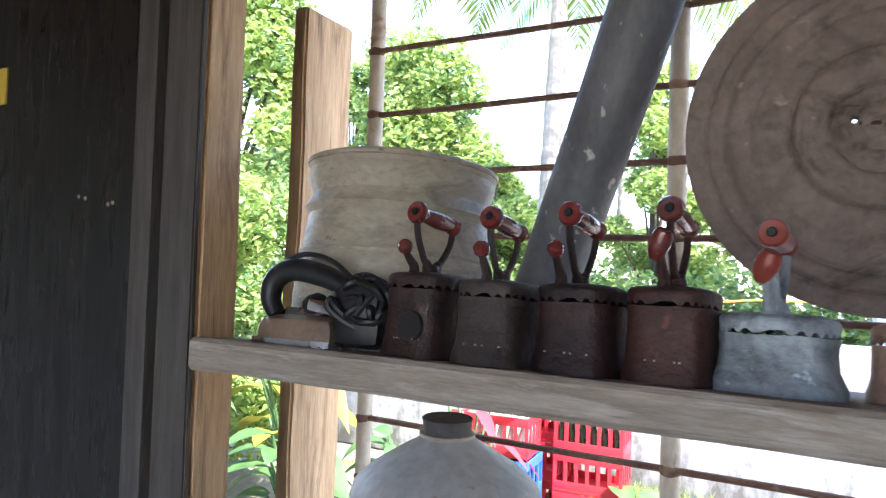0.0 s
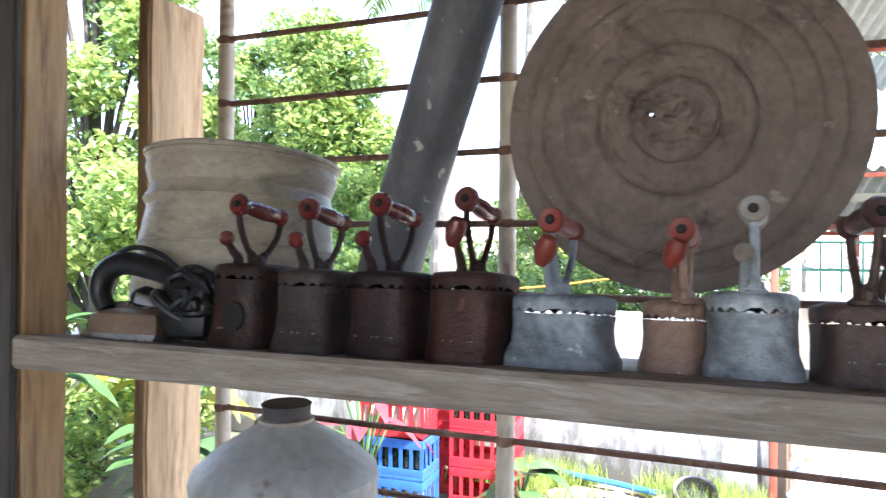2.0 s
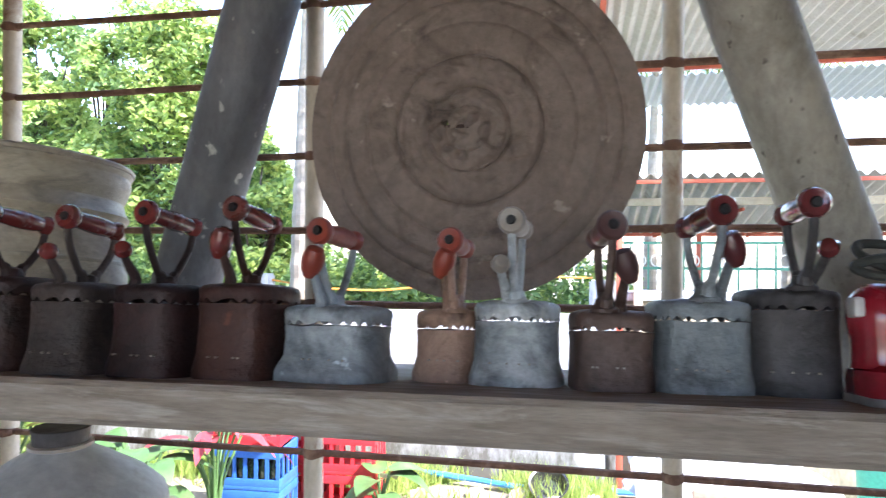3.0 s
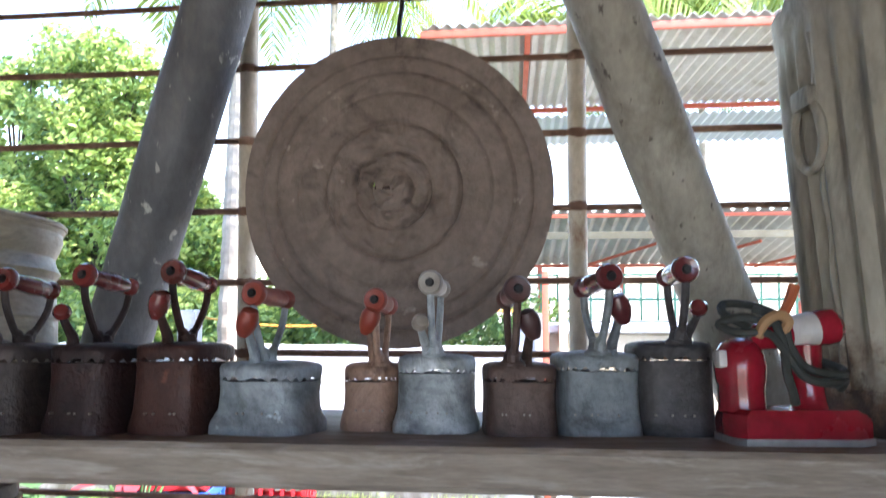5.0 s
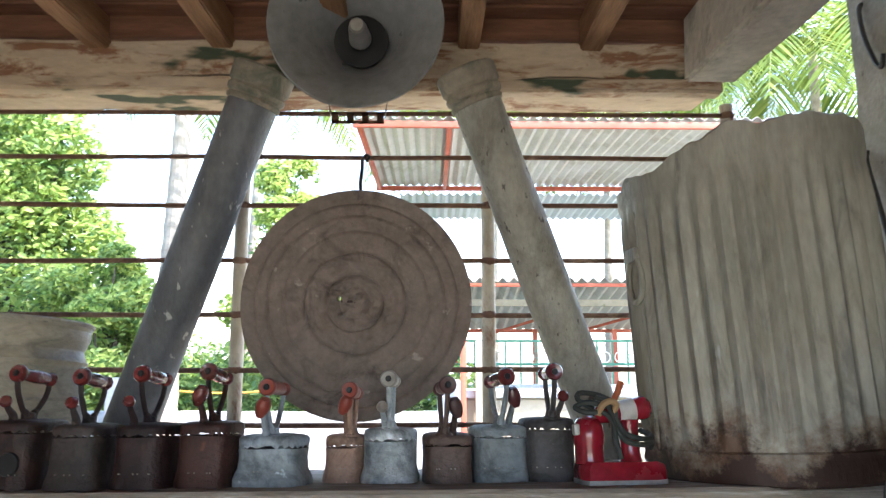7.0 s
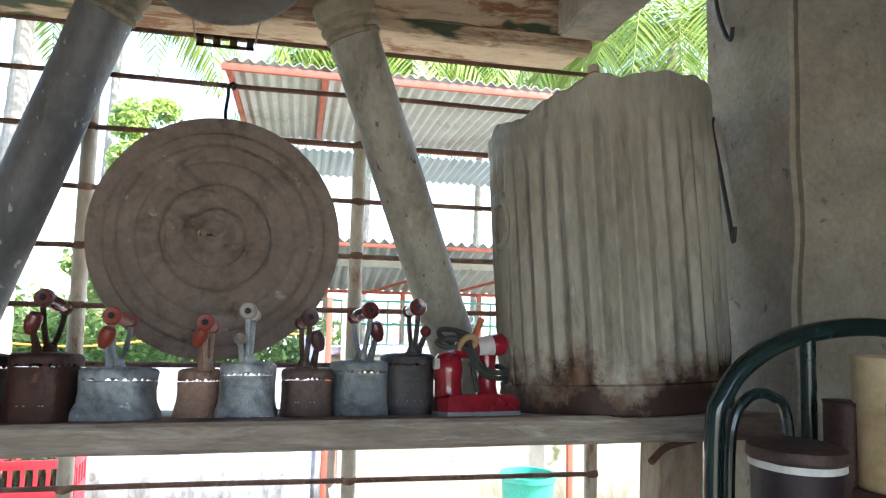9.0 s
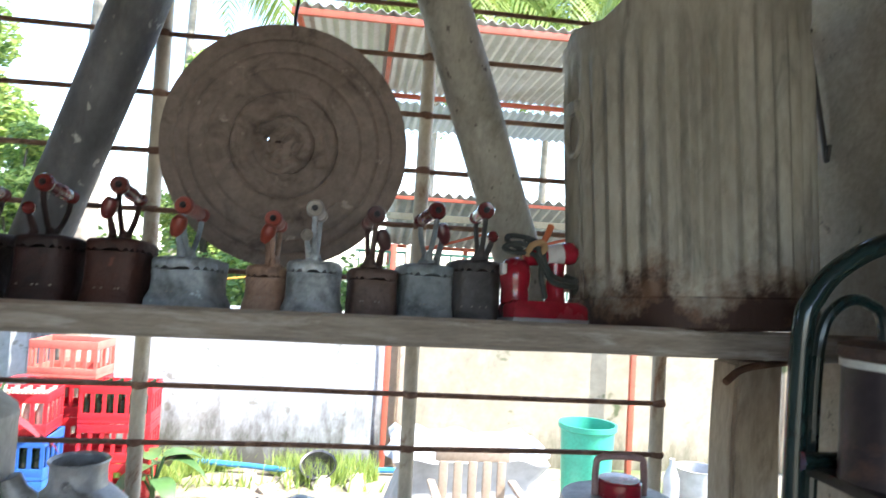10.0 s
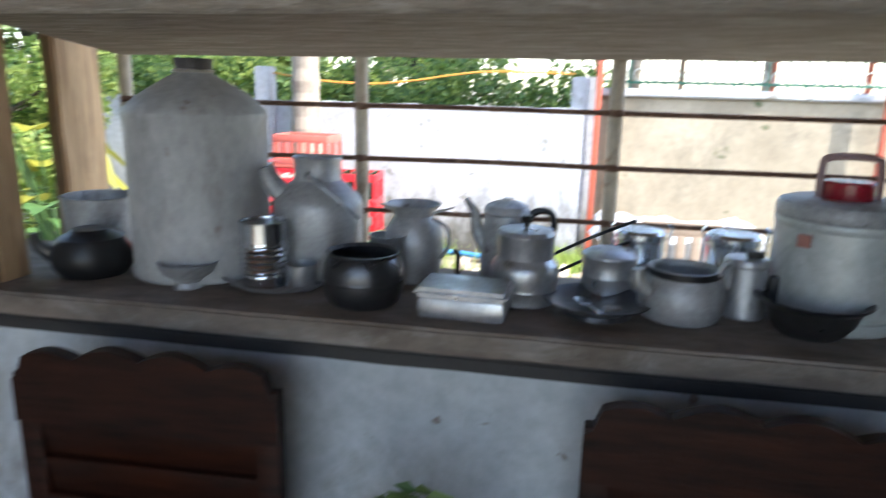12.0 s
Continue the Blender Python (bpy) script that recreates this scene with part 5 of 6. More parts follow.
M["beige_wall"] = mat("beige_wall", (0.40, 0.35, 0.265), (0.29, 0.25, 0.185), 0.9, scale=2.5, bump=0.35, bump_scale=20, stain=(0.24, 0.215, 0.165), stain_scale=1.8, speck=(0.10, 0.12, 0.06), speck_scale=4, speck_lo=0.66)
M["roofing"] = mat("zinc_roof", (0.52, 0.53, 0.53), (0.42, 0.42, 0.41), 0.5, metal=0.2, scale=2, bump=0.1, stain=(0.3, 0.28, 0.24), stain_scale=1.2)
M["red_steel"] = mat("red_oxide_steel", (0.50, 0.12, 0.07), (0.40, 0.085, 0.05), 0.55, scale=6, bump=0.15)
M["crate_red"] = mat("red_crate", (0.62, 0.03, 0.04), (0.5, 0.02, 0.03), 0.4, scale=8, bump=0.08, island=0.08)
M["trunk"] = mat("palm_trunk", (0.34, 0.30, 0.25), (0.22, 0.19, 0.155), 0.9, scale=7, bump=0.6, bump_scale=22, stain=(0.28, 0.255, 0.22), stain_scale=3)
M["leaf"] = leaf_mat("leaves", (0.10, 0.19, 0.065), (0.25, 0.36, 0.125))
# lighter lime tone with the sun's backlight put into the leaf colour
M["leaf_lime_lit"] = leaf_mat("lime_leaves_lit", (0.22, 0.35, 0.09), (0.46, 0.54, 0.17), 0.55)
M["frond"] = leaf_mat("palm_leaf", (0.12, 0.21, 0.035), (0.28, 0.34, 0.07))

corroded_foot(M["white_wall"], (0.11, 0.108, 0.095), -0.80, -0.30, 1.5, 8.0, 0.35)
corroded_foot(M["beige_wall"], (0.13, 0.125, 0.08), -0.85, -0.5, 1.4, 5.0, 0.35)
structure("ground", boxed((0, 100, -0.15), (400, 400, 0.1)), M["ground"], "patchy earth and moss yard ground", "ground")
structure("garden_wall", rough_board((-1.85, 5.12, 0.52), (5.0, 0.14, 1.24), (40, 1, 10), 0.012, 0.02), M["white_wall"], "stained white plastered garden wall", "wall", True)
structure("garden_wall_right", rough_board((2.62, 5.25, 0.56), (3.75, 0.16, 1.36), (18, 1, 8), 0.01, 0.02), M["beige_wall"], "weathered beige garden wall", "wall", True)
structure("gate_pillar", rough_board((0.64, 5.22, 0.64), (0.2, 0.2, 1.48), (2, 2, 8), 0.006, 0.015), M["white_wall"], "white plastered gate pillar", "pillar", True)
structure("fence_pillar", rough_board((-1.98, 5.02, 0.66), (0.14, 0.14, 1.5), (2, 2, 8), 0.005, 0.012), M["white_wall"], "pale plastered fence pillar", "pillar", True)
structure("coping", rough_board((2.62, 5.25, 1.27), (3.75, 0.24, 0.06), (18, 1, 1), 0.006, 0.012), M["white_wall"], "pale coping along the beige wall", "trim", True)


def leaf_cloud(n, centre, radii, size, shape_power=0.5, gaps=0.35, seed=0, bm_off=None):
    """Many small folded leaves in an uneven clump."""
    rnd = random.Random(seed)
    verts, faces = [], []
    tries = 0
    while len(faces) < n * 2 and tries < n * 12:
        tries += 1
        d = Vector((rnd.gauss(0, 1), rnd.gauss(0, 1), rnd.gauss(0, 1))).normalized()
        r = rnd.random() ** shape_power
        p = Vector((d.x * radii[0], d.y * radii[1], d.z * radii[2])) * r
        if noise.noise((p + Vector(centre)) * 1.5 + Vector((seed, 0, 0))) < -0.33 + gaps * (r - 0.5):
            continue
        s = size * rnd.uniform(0.6, 1.3)
        q = Euler((rnd.uniform(-1.2, 1.2), rnd.uniform(-1.2, 1.2), rnd.uniform(0, 6.28))).to_matrix()
        k = len(verts)
        for co in ((0, -0.5, 0), (0.27, -0.05, 0.07), (0, 0.5, -0.08), (-0.27, -0.05, 0.07)):
            verts.append(Vector(centre) + p + q @ (Vector(co) * s))
        faces.append((k, k + 1, k + 2))
        faces.append((k, k + 2, k + 3))
    return verts, faces


def foliage(name, clumps, material, parent, label=""):
    vs, fs = [], []
    for c in clumps:
        v, f = leaf_cloud(**c)
        k = len(vs)
        vs += v
        fs += [tuple(i + k for i in t) for t in f]
    me = bpy.data.meshes.new(name)
    me.from_pydata([tuple(v) for v in vs], [], fs)
    me.materials.append(material)
    ob = new(name, me)
    ob.parent = parent
    if label:
        tagged(ob, label)
    return ob


def palm(x, y, h, seed, lean=(0, 0), fronds=18, length=2.6, r=0.12, label="coconut palm with a ringed grey trunk"):
    t = thing("palm_tree", x, y, -0.1, 0, label, "palm")
    rnd = random.Random(seed)
    pts, rs = [], []
    k = int(h / 0.09)
    for i in range(k):
        u = i / (k - 1)
        pts.append((lean[0] * u * u, lean[1] * u * u, h * u))
        rs.append(r * (1.15 - 0.62 * min(1.0, u * 1.5)) * (1.06 if i % 2 else 0.97))
    part("trunk", tube(pts, rs, 16), M["trunk"], t, "", False)
    top = Vector(pts[-1])
    for i in range(fronds):
        a = 6.283 * i / fronds + rnd.uniform(-0.15, 0.15)
        up = rnd.uniform(-0.4, 1.1)
        L = length * rnd.uniform(0.85, 1.1)
        d = Vector((math.cos(a), math.sin(a), 0))
        spine = curve_pts([top, top + d * L * 0.35 + Vector((0, 0, L * (0.22 * up + 0.08))), top + d * L * 0.7 + Vector((0, 0, L * (0.18 * up - 0.12))), top + d * L * 0.92 + Vector((0, 0, L * (0.05 * up - 0.5)))], 34)
        bm = tube(spine, [0.018 - 0.0004 * j for j in range(35)], 5)
        for j in range(4, 35):
            p = spine[j]
            tan = (spine[j] - spine[j - 1]).normalized()
            side = tan.cross(Vector((0, 0, 1))).normalized()
            ll = L * 0.30 * math.sin(math.pi * min(1, (j / 34) * 0.85 + 0.15)) + 0.08
            for sg in (-1, 1):
                for sub in (0, 0.5):
                    b = p + tan * sub * 0.07
                    tip = b + (side * sg * 0.75 + tan * 0.55 + Vector((0, 0, -0.35 - 0.35 * rnd.random()))) * ll
                    mid = b.lerp(tip, 0.45) + Vector((0, 0, 0.05 * ll))
                    wv = tan * 0.02
                    v = [bm.verts.new(c) for c in (b - wv * 0.5, mid - wv, tip, mid + wv, b + wv * 0.5)]
                    bm.faces.new(v)
        part("frond", bm, M["frond"], t, "", False)
    return t


M["bark"] = mat("grey_bark", (0.10, 0.085, 0.065), (0.055, 0.046, 0.036), 0.9, scale=9, bump=0.6, bump_scale=30)


# inner leaves dark, outer leaves in the tone with painted-in sunlight
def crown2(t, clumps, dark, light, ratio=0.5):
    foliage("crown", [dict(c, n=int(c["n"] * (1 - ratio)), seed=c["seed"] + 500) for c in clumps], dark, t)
    foliage("crown", [dict(c, n=int(c["n"] * ratio), shape_power=0.3) for c in clumps], light, t, "outer leaves with sunlight painted into their lime colour")


def bush_tree(x, y, spots, seed, n, size, label, ratio=0.5, dark=None, light=None):
    """A tree whose crown clumps (x, y, z, radius) hang on limbs from one trunk."""
    t = thing("tree", x, y, -0.1, 0, label, "tree", "yard trees")
    h = max(c[2] for c in spots)
    trunk = curve_pts([(0, 0, 0), (0.06, 0.03, h * 0.25), (-0.05, 0.04, h * 0.5), (0.03, 0, h * 0.85)], 12)
    part("trunk", tube(trunk, [0.09 - 0.006 * i for i in range(13)], 9), M["bark"], t)
    clumps = []
    vol = sum(c[3] ** 2 for c in spots)
    for i, (cx, cy, cz, r) in enumerate(spots):
        part("limb", tube(curve_pts([(0, 0, cz * 0.5), (cx * 0.5, cy * 0.5, cz * 0.8), (cx, cy, cz)], 6), [0.03, 0.026, 0.022, 0.018, 0.014, 0.01, 0.006], 6), M["bark"], t)
        clumps.append(dict(n=int(n * r * r / vol), centre=(cx, cy, cz), radii=(r, r, r * 0.85), size=size, seed=seed * 37 + i))
    crown2(t, clumps, dark or M["leaf"], light or M["leaf_lime_lit"], ratio)
    return t


def spots_for(seed, h, w, count, low=0.5, taper=0.75):
    rnd = random.Random(seed)
    out = []
    for i in range(count):
        u = (i + rnd.random()) / count
        z = low + (h - low) * u
        k = w * (1 - taper * u ** 1.5)
        a = rnd.uniform(0, 6.28)
        out.append((k * math.cos(a) * rnd.uniform(0.2, 1), k * math.sin(a) * rnd.uniform(0.2, 1) * 0.7, z, w * rnd.uniform(0.26, 0.42) * (1 - 0.45 * u)))
    return out


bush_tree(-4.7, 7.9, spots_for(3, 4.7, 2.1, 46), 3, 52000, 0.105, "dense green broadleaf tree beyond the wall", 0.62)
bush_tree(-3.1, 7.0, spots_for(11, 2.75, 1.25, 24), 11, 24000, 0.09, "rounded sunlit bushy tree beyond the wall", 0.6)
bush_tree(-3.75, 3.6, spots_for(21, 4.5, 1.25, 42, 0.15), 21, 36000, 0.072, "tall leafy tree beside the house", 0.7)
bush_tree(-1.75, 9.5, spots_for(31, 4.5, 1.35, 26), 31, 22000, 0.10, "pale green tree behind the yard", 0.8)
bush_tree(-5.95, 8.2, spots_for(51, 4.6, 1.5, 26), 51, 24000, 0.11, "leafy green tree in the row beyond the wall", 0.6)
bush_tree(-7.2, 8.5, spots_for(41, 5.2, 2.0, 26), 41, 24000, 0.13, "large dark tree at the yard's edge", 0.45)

hedge = thing("hedge", -1.7, 6.3, -0.1, 0, "clipped green hedge behind the wall", "hedge")
part("stem", tube([(0, 0, 0), (0, 0, 1.0)], 0.04, 8), M["trunk"], hedge)
crown2(hedge, [dict(n=900, centre=(-2.4 + 0.37 * i, 0.1 * math.sin(i * 2.1), 1.15 + 0.1 * math.sin(i * 1.3)), radii=(0.4, 0.35, 0.62), size=0.09, seed=700 + i) for i in range(14)], M["leaf"], M["leaf_lime_lit"], 0.35)

palm(-1.57, 4.86, 5.3, 5, (0.0, 0.25), 11, 2.3)
palm(1.6, 12.0, 6.3, 6, (0.2, 0.3), 22, 3.0)
palm(4.0, 12.8, 6.6, 19, (0.1, 0.2), 22, 3.0)
palm(6.0, 8.8, 6.0, 9, (0.1, 0.1), 24, 2.8)
palm(-2.6, 11.0, 7.4, 14, (0.1, 0.2), 11, 2.8)


def big_leaf(bm, base, tip_dir, length, width, droop):
    """One broad pointed leaf on a stalk."""
    side = tip_dir.cross(Vector((0, 0, 1))).normalized()
    rows_ = []
    for i in range(8):
        u = i / 7
        w = width * math.sin(math.pi * min(1, 0.12 + u * 0.88)) ** 0.8 * (1 - 0.3 * u)
        c = base + tip_dir * length * u + Vector((0, 0, -droop * u * u * length))
        rows_.append((bm.verts.new(c + side * w + Vector((0, 0, w * 0.25))), bm.verts.new(c), bm.verts.new(c - side * w + Vector((0, 0, w * 0.25)))))
    for a, b in zip(rows_, rows_[1:]):
        bm.faces.new((a[0], a[1], b[1], b[0]))
        bm.faces.new((a[1], a[2], b[2], b[1]))


M["taro"] = mat("taro_leaf", (0.075, 0.155, 0.05), (0.04, 0.095, 0.032), 0.4, scale=9, bump=0.3, bump_scale=25)
M["croton"] = leaf_mat("croton_leaf", (0.34, 0.30, 0.04), (0.12, 0.2, 0.03), 0.3)
M["ti_leaf"] = leaf_mat("red_leaf", (0.36, 0.03, 0.06), (0.5, 0.13, 0.12), 0.35)


def broad_plant(x, y, h, n, length, width, material, seed, label, category="plant", z=-0.1):
    t = thing("broadleaf_plant", x, y, z, 0, label, category)
    rnd = random.Random(seed)
    for i in range(n):
        a = 6.283 * i / n + rnd.uniform(-0.3, 0.3)
        d = Vector((math.cos(a), math.sin(a), rnd.uniform(-0.1, 0.5))).normalized()
        zz = h * rnd.uniform(0.55, 1.0)
        top = Vector((d.x * 0.16 * h, d.y * 0.16 * h, zz))
        part("stalk", tube(curve_pts([(0, 0, 0), (top.x * 0.3, top.y * 0.3, zz * 0.6), top], 6), 0.008, 6), M["taro"], t)
        bm = bmesh.new()
        big_leaf(bm, top, d, length * rnd.uniform(0.8, 1.15), width * rnd.uniform(0.8, 1.1), rnd.uniform(0.3, 0.8))
        part("leaf", bm, material, t)
    return t


broad_plant(-2.1, 2.7, 0.80, 16, 0.27, 0.085, M["taro"], 1, "taro plant with broad green leaves by the window")
broad_plant(-1.75, 3.2, 0.72, 14, 0.27, 0.085, M["taro"], 2, "taro plant with broad green leaves in the yard")
broad_plant(-2.5, 3.1, 1.15, 14, 0.40, 0.10, M["croton"], 3, "yellow-green croton bush in the yard")
broad_plant(-1.55, 3.6, 0.95, 12, 0.30, 0.05, M["ti_leaf"], 4, "red-leaved plant beside the crates")
broad_plant(-0.72, 4.1, 0.34, 8, 0.26, 0.09, M["taro"], 5, "low broad-leaved plant beside the crates")
broad_plant(-2.9, 2.4, 1.4, 18, 0.34, 0.09, M["taro"], 6, "tall broad-leaved plant beside the house")
foliage("leaf_cluster", [dict(n=260, centre=(0, 0, 0.47), radii=(0.075, 0.075, 0.075), size=0.05, seed=901)], M["leaf"], plant)

grass = thing("grass", 0, 4.85, -0.1, 0, "ragged green grass and weeds along the wall", "grass", "", "stuff")
verts, faces = [], []
rnd = random.Random(77)
for i in range(9000):
    gx, gy = rnd.uniform(-2.8, 1.0), rnd.gauss(0, 0.13)
    if noise.noise(Vector((gx * 1.6, gy * 3, 0))) < -0.15:
        continue
    hgt = rnd.uniform(0.05, 0.20)
    a = rnd.uniform(0, 6.28)
    dx, dy = 0.008 * math.cos(a), 0.008 * math.sin(a)
    k = len(verts)
    lx, ly = rnd.gauss(0, 0.05), rnd.gauss(0, 0.05)
    verts += [(gx - dx, gy - dy, 0), (gx + dx, gy + dy, 0), (gx + lx, gy + ly, hgt)]
    faces.append((k, k + 1, k + 2))
me = bpy.data.meshes.new("blades")
me.from_pydata(verts, [], faces)
me.materials.append(M["leaf_lime_lit"])
blades = new("blades", me)
blades.parent = grass
M["hose"] = mat("blue_hose", (0.05, 0.28, 0.55), (0.04, 0.2, 0.45), 0.4, scale=20, bump=0.05)
hose = thing("garden_hose", 0, 4.86, -0.06, 0, "bright blue pipe lying along the wall foot", "hose")
part("pipe", tube(curve_pts([(-1.6, 0.02, 0.02), (-0.9, 0.06, 0.04), (-0.3, 0.02, 0.02), (0.1, -0.05, 0.01), (0.6, 0.03, 0.0), (1.0, 0.04, 0.0)], 50), 0.022, 8), M["hose"], hose)
basin_ = turned("old_basin", 0.27, 4.72, -0.1, [(0, 0), (0.08, 0.0), (0.125, 0.08), (0.135, 0.085), (0.12, 0.08), (0.09, 0.01), (0, 0.01)], M["pot"], "old dark basin tipped by the wall", "basin")
basin_.matrix_world = pose(0.27, 4.72, -0.03, 35, 0, 0)
for i in range(9):
    bx2 = thing("rubble_stone", 0.0 + rnd.uniform(-0.3, 0.7), 4.62 + rnd.uniform(-0.15, 0.12), -0.1, rnd.uniform(0, 90), "grey broken concrete lump by the wall", "stone", "rubble by the wall")
    bm = bmesh.new()
    bmesh.ops.create_icosphere(bm, subdivisions=2, radius=rnd.uniform(0.04, 0.085))
    part("lump", rough_up(bm, 0.04, 9), M["cement"], bx2)


M["orange_cable"] = mat("orange_cable", (0.62, 0.30, 0.05), (0.5, 0.22, 0.035), 0.5, scale=20, bump=0.05)
wire = thing("cable", -0.8, 5.03, 1.30, 0, "sagging orange cable strung above the garden wall", "cable")
part("line", tube(curve_pts([(-1.20, 0.0, 0.075), (-0.75, 0.0, 0.01), (-0.29, 0.0, -0.01), (0.07, 0.0, 0.02), (0.40, 0.0, 0.07), (0.75, 0.0, 0.105), (1.36, 0.11, 0.10)], 50), 0.008, 7), M["orange_cable"], wire)
# drinks crates with bottles
M["crate_blue"] = mat("blue_crate", (0.03, 0.14, 0.5), (0.025, 0.1, 0.4), 0.4, scale=8, bump=0.08)
M["crate_faded"] = mat("faded_red_crate", (0.62, 0.16, 0.12), (0.5, 0.11, 0.09), 0.5, scale=8, bump=0.08)
M["glass_g"] = mat("green_bottle", (0.02, 0.045, 0.02), (0.015, 0.03, 0.015), 0.1, scale=8, bump=0.0, spec=0.8)
M["glass_w"] = mat("clear_bottle", (0.5, 0.48, 0.42), (0.4, 0.37, 0.3), 0.12, scale=8, bump=0.0, spec=0.8)


def crate(x, y, z, rz, material, label, bottles=None, w=0.44, d=0.30, h=0.25):
    t = thing("drinks_crate", x, y, z, rz, label, "crate", "stacked drinks crates")
    part("base", boxed((0, 0, 0.012), (w, d, 0.024), 0.004), material, t)
    for zz, hh in ((h - 0.03, 0.055), (0.045, 0.045)):
        for sy in (-1, 1):
            part("rail", boxed((0, sy * (d / 2 - 0.006), zz), (w, 0.012, hh), 0.003), material, t)
        for sx in (-1, 1):
            part("rail", boxed((sx * (w / 2 - 0.006), 0, zz), (0.012, d - 0.026, hh), 0.003), material, t)
    for i in range(7):
        for sy in (-1, 1):
            part("slat", boxed((-w / 2 + 0.012 + (w - 0.024) * i / 6, sy * (d / 2 - 0.007), h / 2), (0.022, 0.010, h - 0.06)), material, t)
    for i in range(1, 4):
        for sx in (-1, 1):
            part("slat", boxed((sx * (w / 2 - 0.007), -d / 2 + d * i / 4, h / 2), (0.010, 0.022, h - 0.06)), material, t)
    if bottles:
        prof_ = [(0, 0.026), (0.027, 0.026), (0.028, 0.03), (0.028, 0.13), (0.024, 0.155), (0.013, 0.19), (0.012, 0.235), (0.0145, 0.237), (0.0145, 0.25), (0, 0.251)]
        for i in range(6):
            for j in range(4):
                part("bottle", lathe(prof_, 10, m=Matrix.Translation((-w / 2 + 0.045 + (w - 0.09) * i / 5, -d / 2 + 0.045 + (d - 0.09) * j / 3, 0))), bottles, t, "glass bottle")
    return t


Z0 = -0.1
for k in range(3):
    crate(-1.03, 4.36, Z0 + 0.252 * k, 4, M["crate_red"], "bright red plastic drinks crate in a stack", M["glass_g"] if k == 2 else None)
for k in range(4):
    crate(-1.42, 4.52, Z0 + 0.252 * k, -2, M["crate_faded"] if k == 3 else M["crate_red"], "red plastic drinks crate in a tall stack")
crate(-1.50, 3.98, Z0, 2, M["crate_blue"], "blue drinks crate full of bottles", M["glass_w"])
crate(-1.50, 3.98, Z0 + 0.252, 3, M["crate_blue"], "blue drinks crate full of bottles", M["glass_g"])
crate(-1.52, 4.0, Z0 + 0.504, 6, M["crate_red"], "red drinks crate heaped with empty bottles", M["glass_w"])

def corrugated(x0, x1, y0, y1, z0, z1, pitch=0.16, amp=0.022):
    bm = bmesh.new()
    n = int((x1 - x0) / pitch * 8)
    rows = []
    for k, (y, z) in enumerate(((y0, z0), (y1, z1))):
        rows.append([bm.verts.new((x0 + (x1 - x0) * i / n, y, z + amp * math.cos(2 * math.pi * i / 8))) for i in range(n + 1)])
    lower = [[bm.verts.new(v.co - Vector((0, 0, 0.004))) for v in r] for r in rows]
    for i in range(n):
        bm.faces.new((rows[0][i], rows[0][i + 1], rows[1][i + 1], rows[1][i]))
        bm.faces.new((lower[0][i], lower[1][i], lower[1][i + 1], lower[0][i + 1]))
        bm.faces.new((rows[0][i], lower[0][i], lower[0][i + 1], rows[0][i + 1]))
    return bm


carport = thing("carport", 0, 5.0, -0.1, 0, "open carport with a corrugated roof on red steel", "carport")
part("roof_sheet", corrugated(-0.17, 4.4, 0.0, 2.5, 3.66, 3.66, 0.10, 0.016), M["roofing"], carport)
M["blue_sheet"] = mat("bluish_sheet", (0.50, 0.58, 0.66), (0.42, 0.5, 0.58), 0.5, scale=2, bump=0.1)
part("roof_sheet", corrugated(0.1, 4.6, 2.52, 3.6, 3.56, 3.46, 0.10, 0.016), M["blue_sheet"], carport, "pale bluish rear sheet")
part("eave_beam", boxed((2.1, 0.03, 3.60), (4.55, 0.04, 0.055), 0.004), M["red_steel"], carport)
part("rear_beam", boxed((2.1, 2.45, 3.61), (4.55, 0.05, 0.05), 0.004), M["red_steel"], carport)
for x in (-0.13, 0.64, 3.4):
    part("rafter", boxed((x, 1.25, 3.615), (0.045, 2.4, 0.05), 0.004), M["red_steel"], carport)
for x in (0.747, 2.80):
    part("gate_post", boxed((x, 0.06, 0.90), (0.045, 0.045, 1.8), 0.004), M["red_steel"], carport)
part("gate_post", boxed((0.877, 0.11, 0.90), (0.06, 0.06, 1.8), 0.004), M["pipe"], carport, "cream painted post")
for yy in (0.1, 2.4):
    part("column", boxed((4.3, yy, 1.80), (0.07, 0.07, 3.6), 0.004), M["red_steel"], carport)

shed = thing("veranda_roof", 0, 9.0, -0.1, 0, "low veranda roof with red fascia and rafters", "roof")
part("roof_sheet", corrugated(0.85, 6.5, 0.0, 2.6, 2.66, 2.0, 0.16, 0.03), M["roofing"], shed)
part("fascia", boxed((3.65, -0.02, 2.58), (5.7, 0.03, 0.05), 0.003), M["red_steel"], shed)
part("fascia", boxed((3.65, 0.35, 2.35), (5.7, 0.04, 0.10), 0.003), M["beige_wall"], shed, "cream beam")
part("fascia", boxed((3.65, 2.5, 1.98), (5.7, 0.04, 0.06), 0.003), M["red_steel"], shed)
for x in (1.6, 3.0, 4.4):
    part("brace", tube([(x, 2.4, 1.95), (x + 1.1, 1.2, 2.3)], 0.025, 8), M["red_steel"], shed)
for x in (0.95, 2.3, 3.7, 5.1):
    part("post", boxed((x, 2.4, 1.0), (0.08, 0.08, 2.0), 0.004), M["red_steel"], shed)
M["fence_green"] = mat("green_iron", (0.05, 0.22, 0.15), (0.04, 0.16, 0.11), 0.5, scale=9, bump=0.1)
railing = thing("iron_railing", 0, 8.3, -0.1, 0, "green wrought-iron railing on a low wall", "railing")
part("low_wall", boxed((3.4, 0.15, 0.62), (6.0, 0.16, 1.24), 0.01), M["white_wall"], railing, "pale low wall")
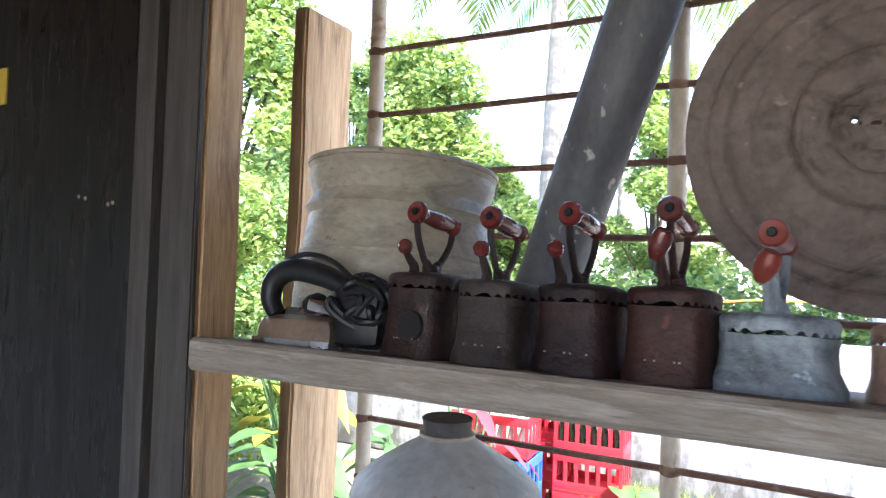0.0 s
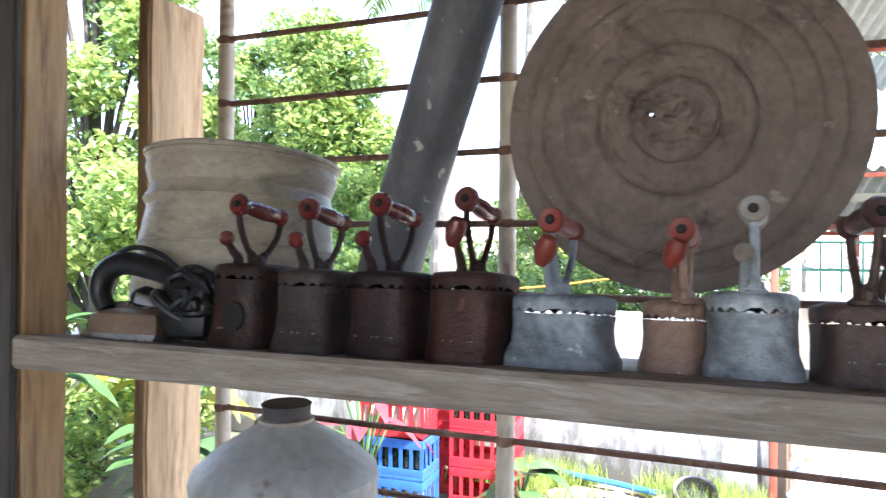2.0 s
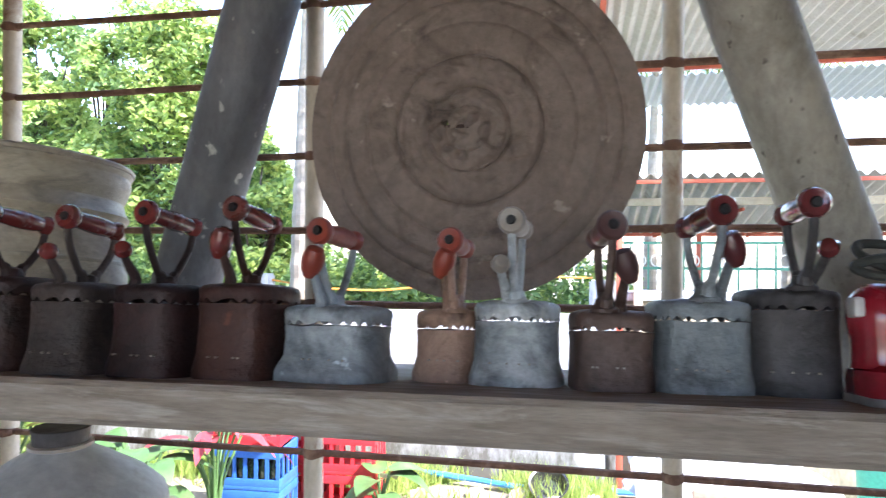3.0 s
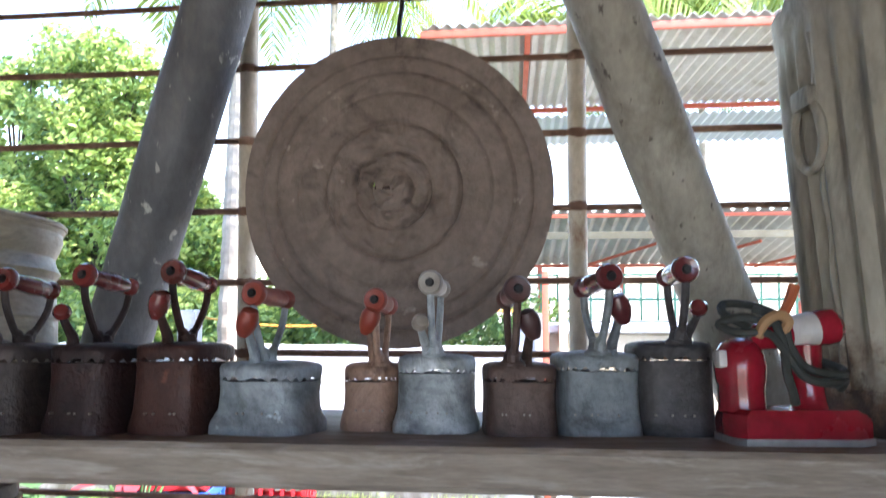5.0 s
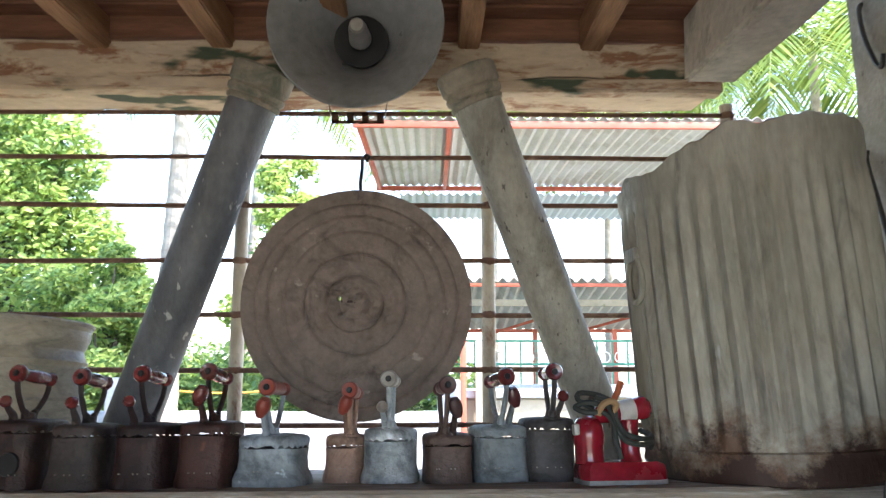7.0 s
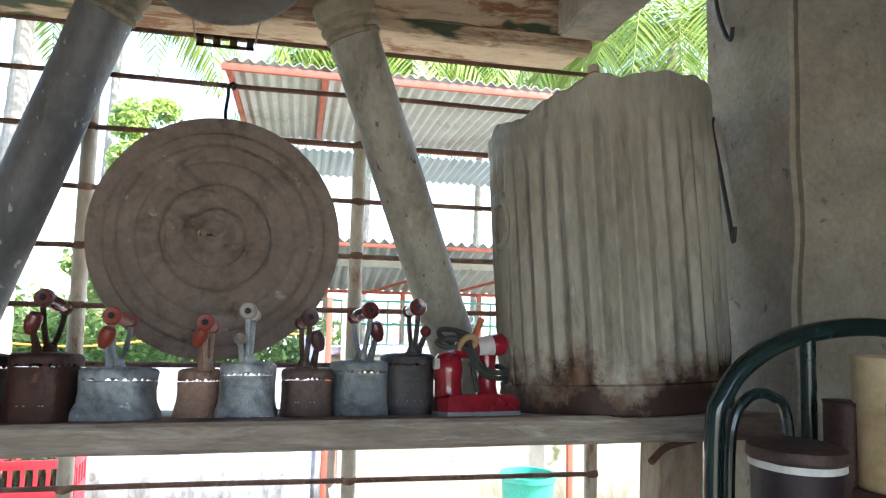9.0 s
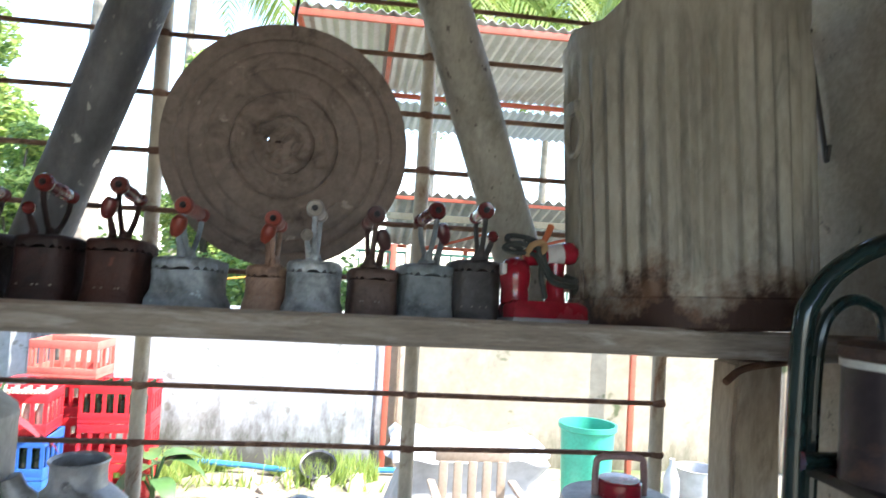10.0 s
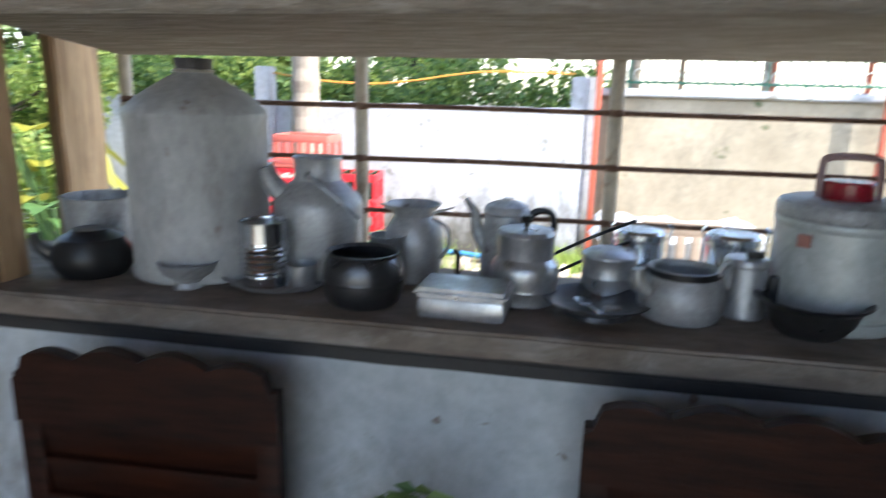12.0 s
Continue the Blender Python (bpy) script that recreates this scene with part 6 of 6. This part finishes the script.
part("top_rail", boxed((3.4, 0.1, 1.80), (6.0, 0.03, 0.03)), M["fence_green"], railing)
part("mid_rail", boxed((3.4, 0.1, 1.50), (6.0, 0.03, 0.03)), M["fence_green"], railing)
for i in range(30):
    part("baluster", boxed((0.45 + 0.2 * i, 0.1, 1.53), (0.02, 0.02, 0.56)), M["fence_green"], railing)
for i in range(29):
    part("ring", tube([(0.55 + 0.2 * i + 0.07 * math.cos(a), 0.1, 1.59 + 0.07 * math.sin(a)) for a in [6.283 * q / 14 for q in range(14)]], 0.009, 5, closed=True), M["white_label"], railing, "pale iron ring")

# yard clutter on the sunny side
M["tarp"] = mat("white_tarp", (0.46, 0.47, 0.49), (0.36, 0.37, 0.385), 0.6, scale=4, bump=0.3, bump_scale=14)
tarp = thing("covered_table", 1.15, 3.55, -0.1, 0, "low table heaped under a crumpled white sheet", "table")
bm = bmesh.new()
N = 34
grid_ = []
for i in range(N + 1):
    row_ = []
    for j in range(N + 1):
        u, v = i / N * 2 - 1, j / N * 2 - 1
        e = max(abs(u), abs(v))
        z = 0.60 if e < 0.72 else 0.60 - 0.58 * min(1, (e - 0.72) / 0.28) ** 0.8
        z += 0.06 * noise.noise(Vector((u * 3.5, v * 3.5, 1))) + 0.10 * max(0, noise.noise(Vector((u * 2.2, v * 2.2, 7)))) * (e < 0.7)
        k = 1 if e < 0.72 else 0.72 + (e - 0.72) * 0.35
        row_.append(bm.verts.new((u * 0.60 * (k if e > 0.72 else 1) / (1 if e <= 0.72 else e) * (e if e > 0.72 else 1) , v * 0.5 * (k if e > 0.72 else 1), max(0.01, z))))
    grid_.append(row_)
for i in range(N):
    for j in range(N):
        bm.faces.new((grid_[i][j], grid_[i + 1][j], grid_[i + 1][j + 1], grid_[i][j + 1]))
part("sheet", bm, M["tarp"], tarp, "crumpled white sheet", True, 0.9)
for k, (sx, sy, hh) in enumerate(((-0.32, -0.1, 0.10), (0.05, 0.0, 0.08), (0.34, -0.05, 0.11))):
    part("sheet_peak", rough_up(lathe([(0.16, 0.56), (0.09, 0.62), (0.05, 0.56 + hh * 0.75), (0, 0.56 + hh)], 12, m=Matrix.Translation((sx, sy, 0.02))), 0.03, 6), M["tarp"], tarp, "peak of the sheet")
M["beige_plastic"] = mat("beige_plastic", (0.36, 0.29, 0.23), (0.30, 0.24, 0.19), 0.5, scale=5, bump=0.05)
pc = thing("plastic_chair", 1.08, 2.65, -0.1, 180, "beige moulded plastic chair in the yard", "chair")
part("top_rail", boxed((0, -0.18, 0.75), (0.36, 0.022, 0.07), 0.01), M["beige_plastic"], pc)
for i in range(5):
    part("back_slat", boxed((-0.14 + 0.07 * i, -0.175, 0.56), (0.042, 0.018, 0.32), 0.006), M["beige_plastic"], pc)
part("seat", boxed((0, 0.02, 0.42), (0.40, 0.40, 0.025), 0.01), M["beige_plastic"], pc)
for sx in (-0.17, 0.17):
    for sy in (-0.15, 0.19):
        part("leg", boxed((sx, sy, 0.21), (0.045, 0.045, 0.42), 0.01), M["beige_plastic"], pc)
    part("armrest", boxed((sx * 1.15, 0.0, 0.62), (0.04, 0.38, 0.02), 0.008), M["beige_plastic"], pc)
M["green_plastic"] = mat("green_plastic", (0.04, 0.36, 0.24), (0.03, 0.28, 0.19), 0.45, scale=6, bump=0.05)
gb = turned("green_bin", 1.95, 3.70, -0.1, [(0, 0), (0.13, 0), (0.135, 0.01), (0.165, 0.68), (0.18, 0.69), (0.18, 0.72), (0.165, 0.72), (0.155, 0.66), (0.12, 0.02), (0, 0.02)], M["green_plastic"], "green plastic bin beside the covered table", "bin")
for k in range(2):
    bt = turned("plastic_bottle", 2.32 + 0.14 * k, 3.6, -0.1, [(0, 0), (0.045, 0), (0.048, 0.01), (0.048, 0.42), (0.03, 0.47), (0.016, 0.50), (0.016, 0.54), (0, 0.54)], M["tarp"], "tall white plastic bottle in the yard", "bottle")
wp = turned("white_pail", 3.0, 4.3, -0.1, [(0, 0), (0.12, 0), (0.15, 0.28), (0.16, 0.29), (0.15, 0.29), (0.115, 0.02), (0, 0.02)], M["tarp"], "white plastic pail by the wall", "pail")

# leaves of the potted plant between the chairs
foliage("leaves", [dict(n=150, centre=(-0.02, 0, 0.53), radii=(0.07, 0.07, 0.15), size=0.05, seed=61)], M["leaf"], plant)
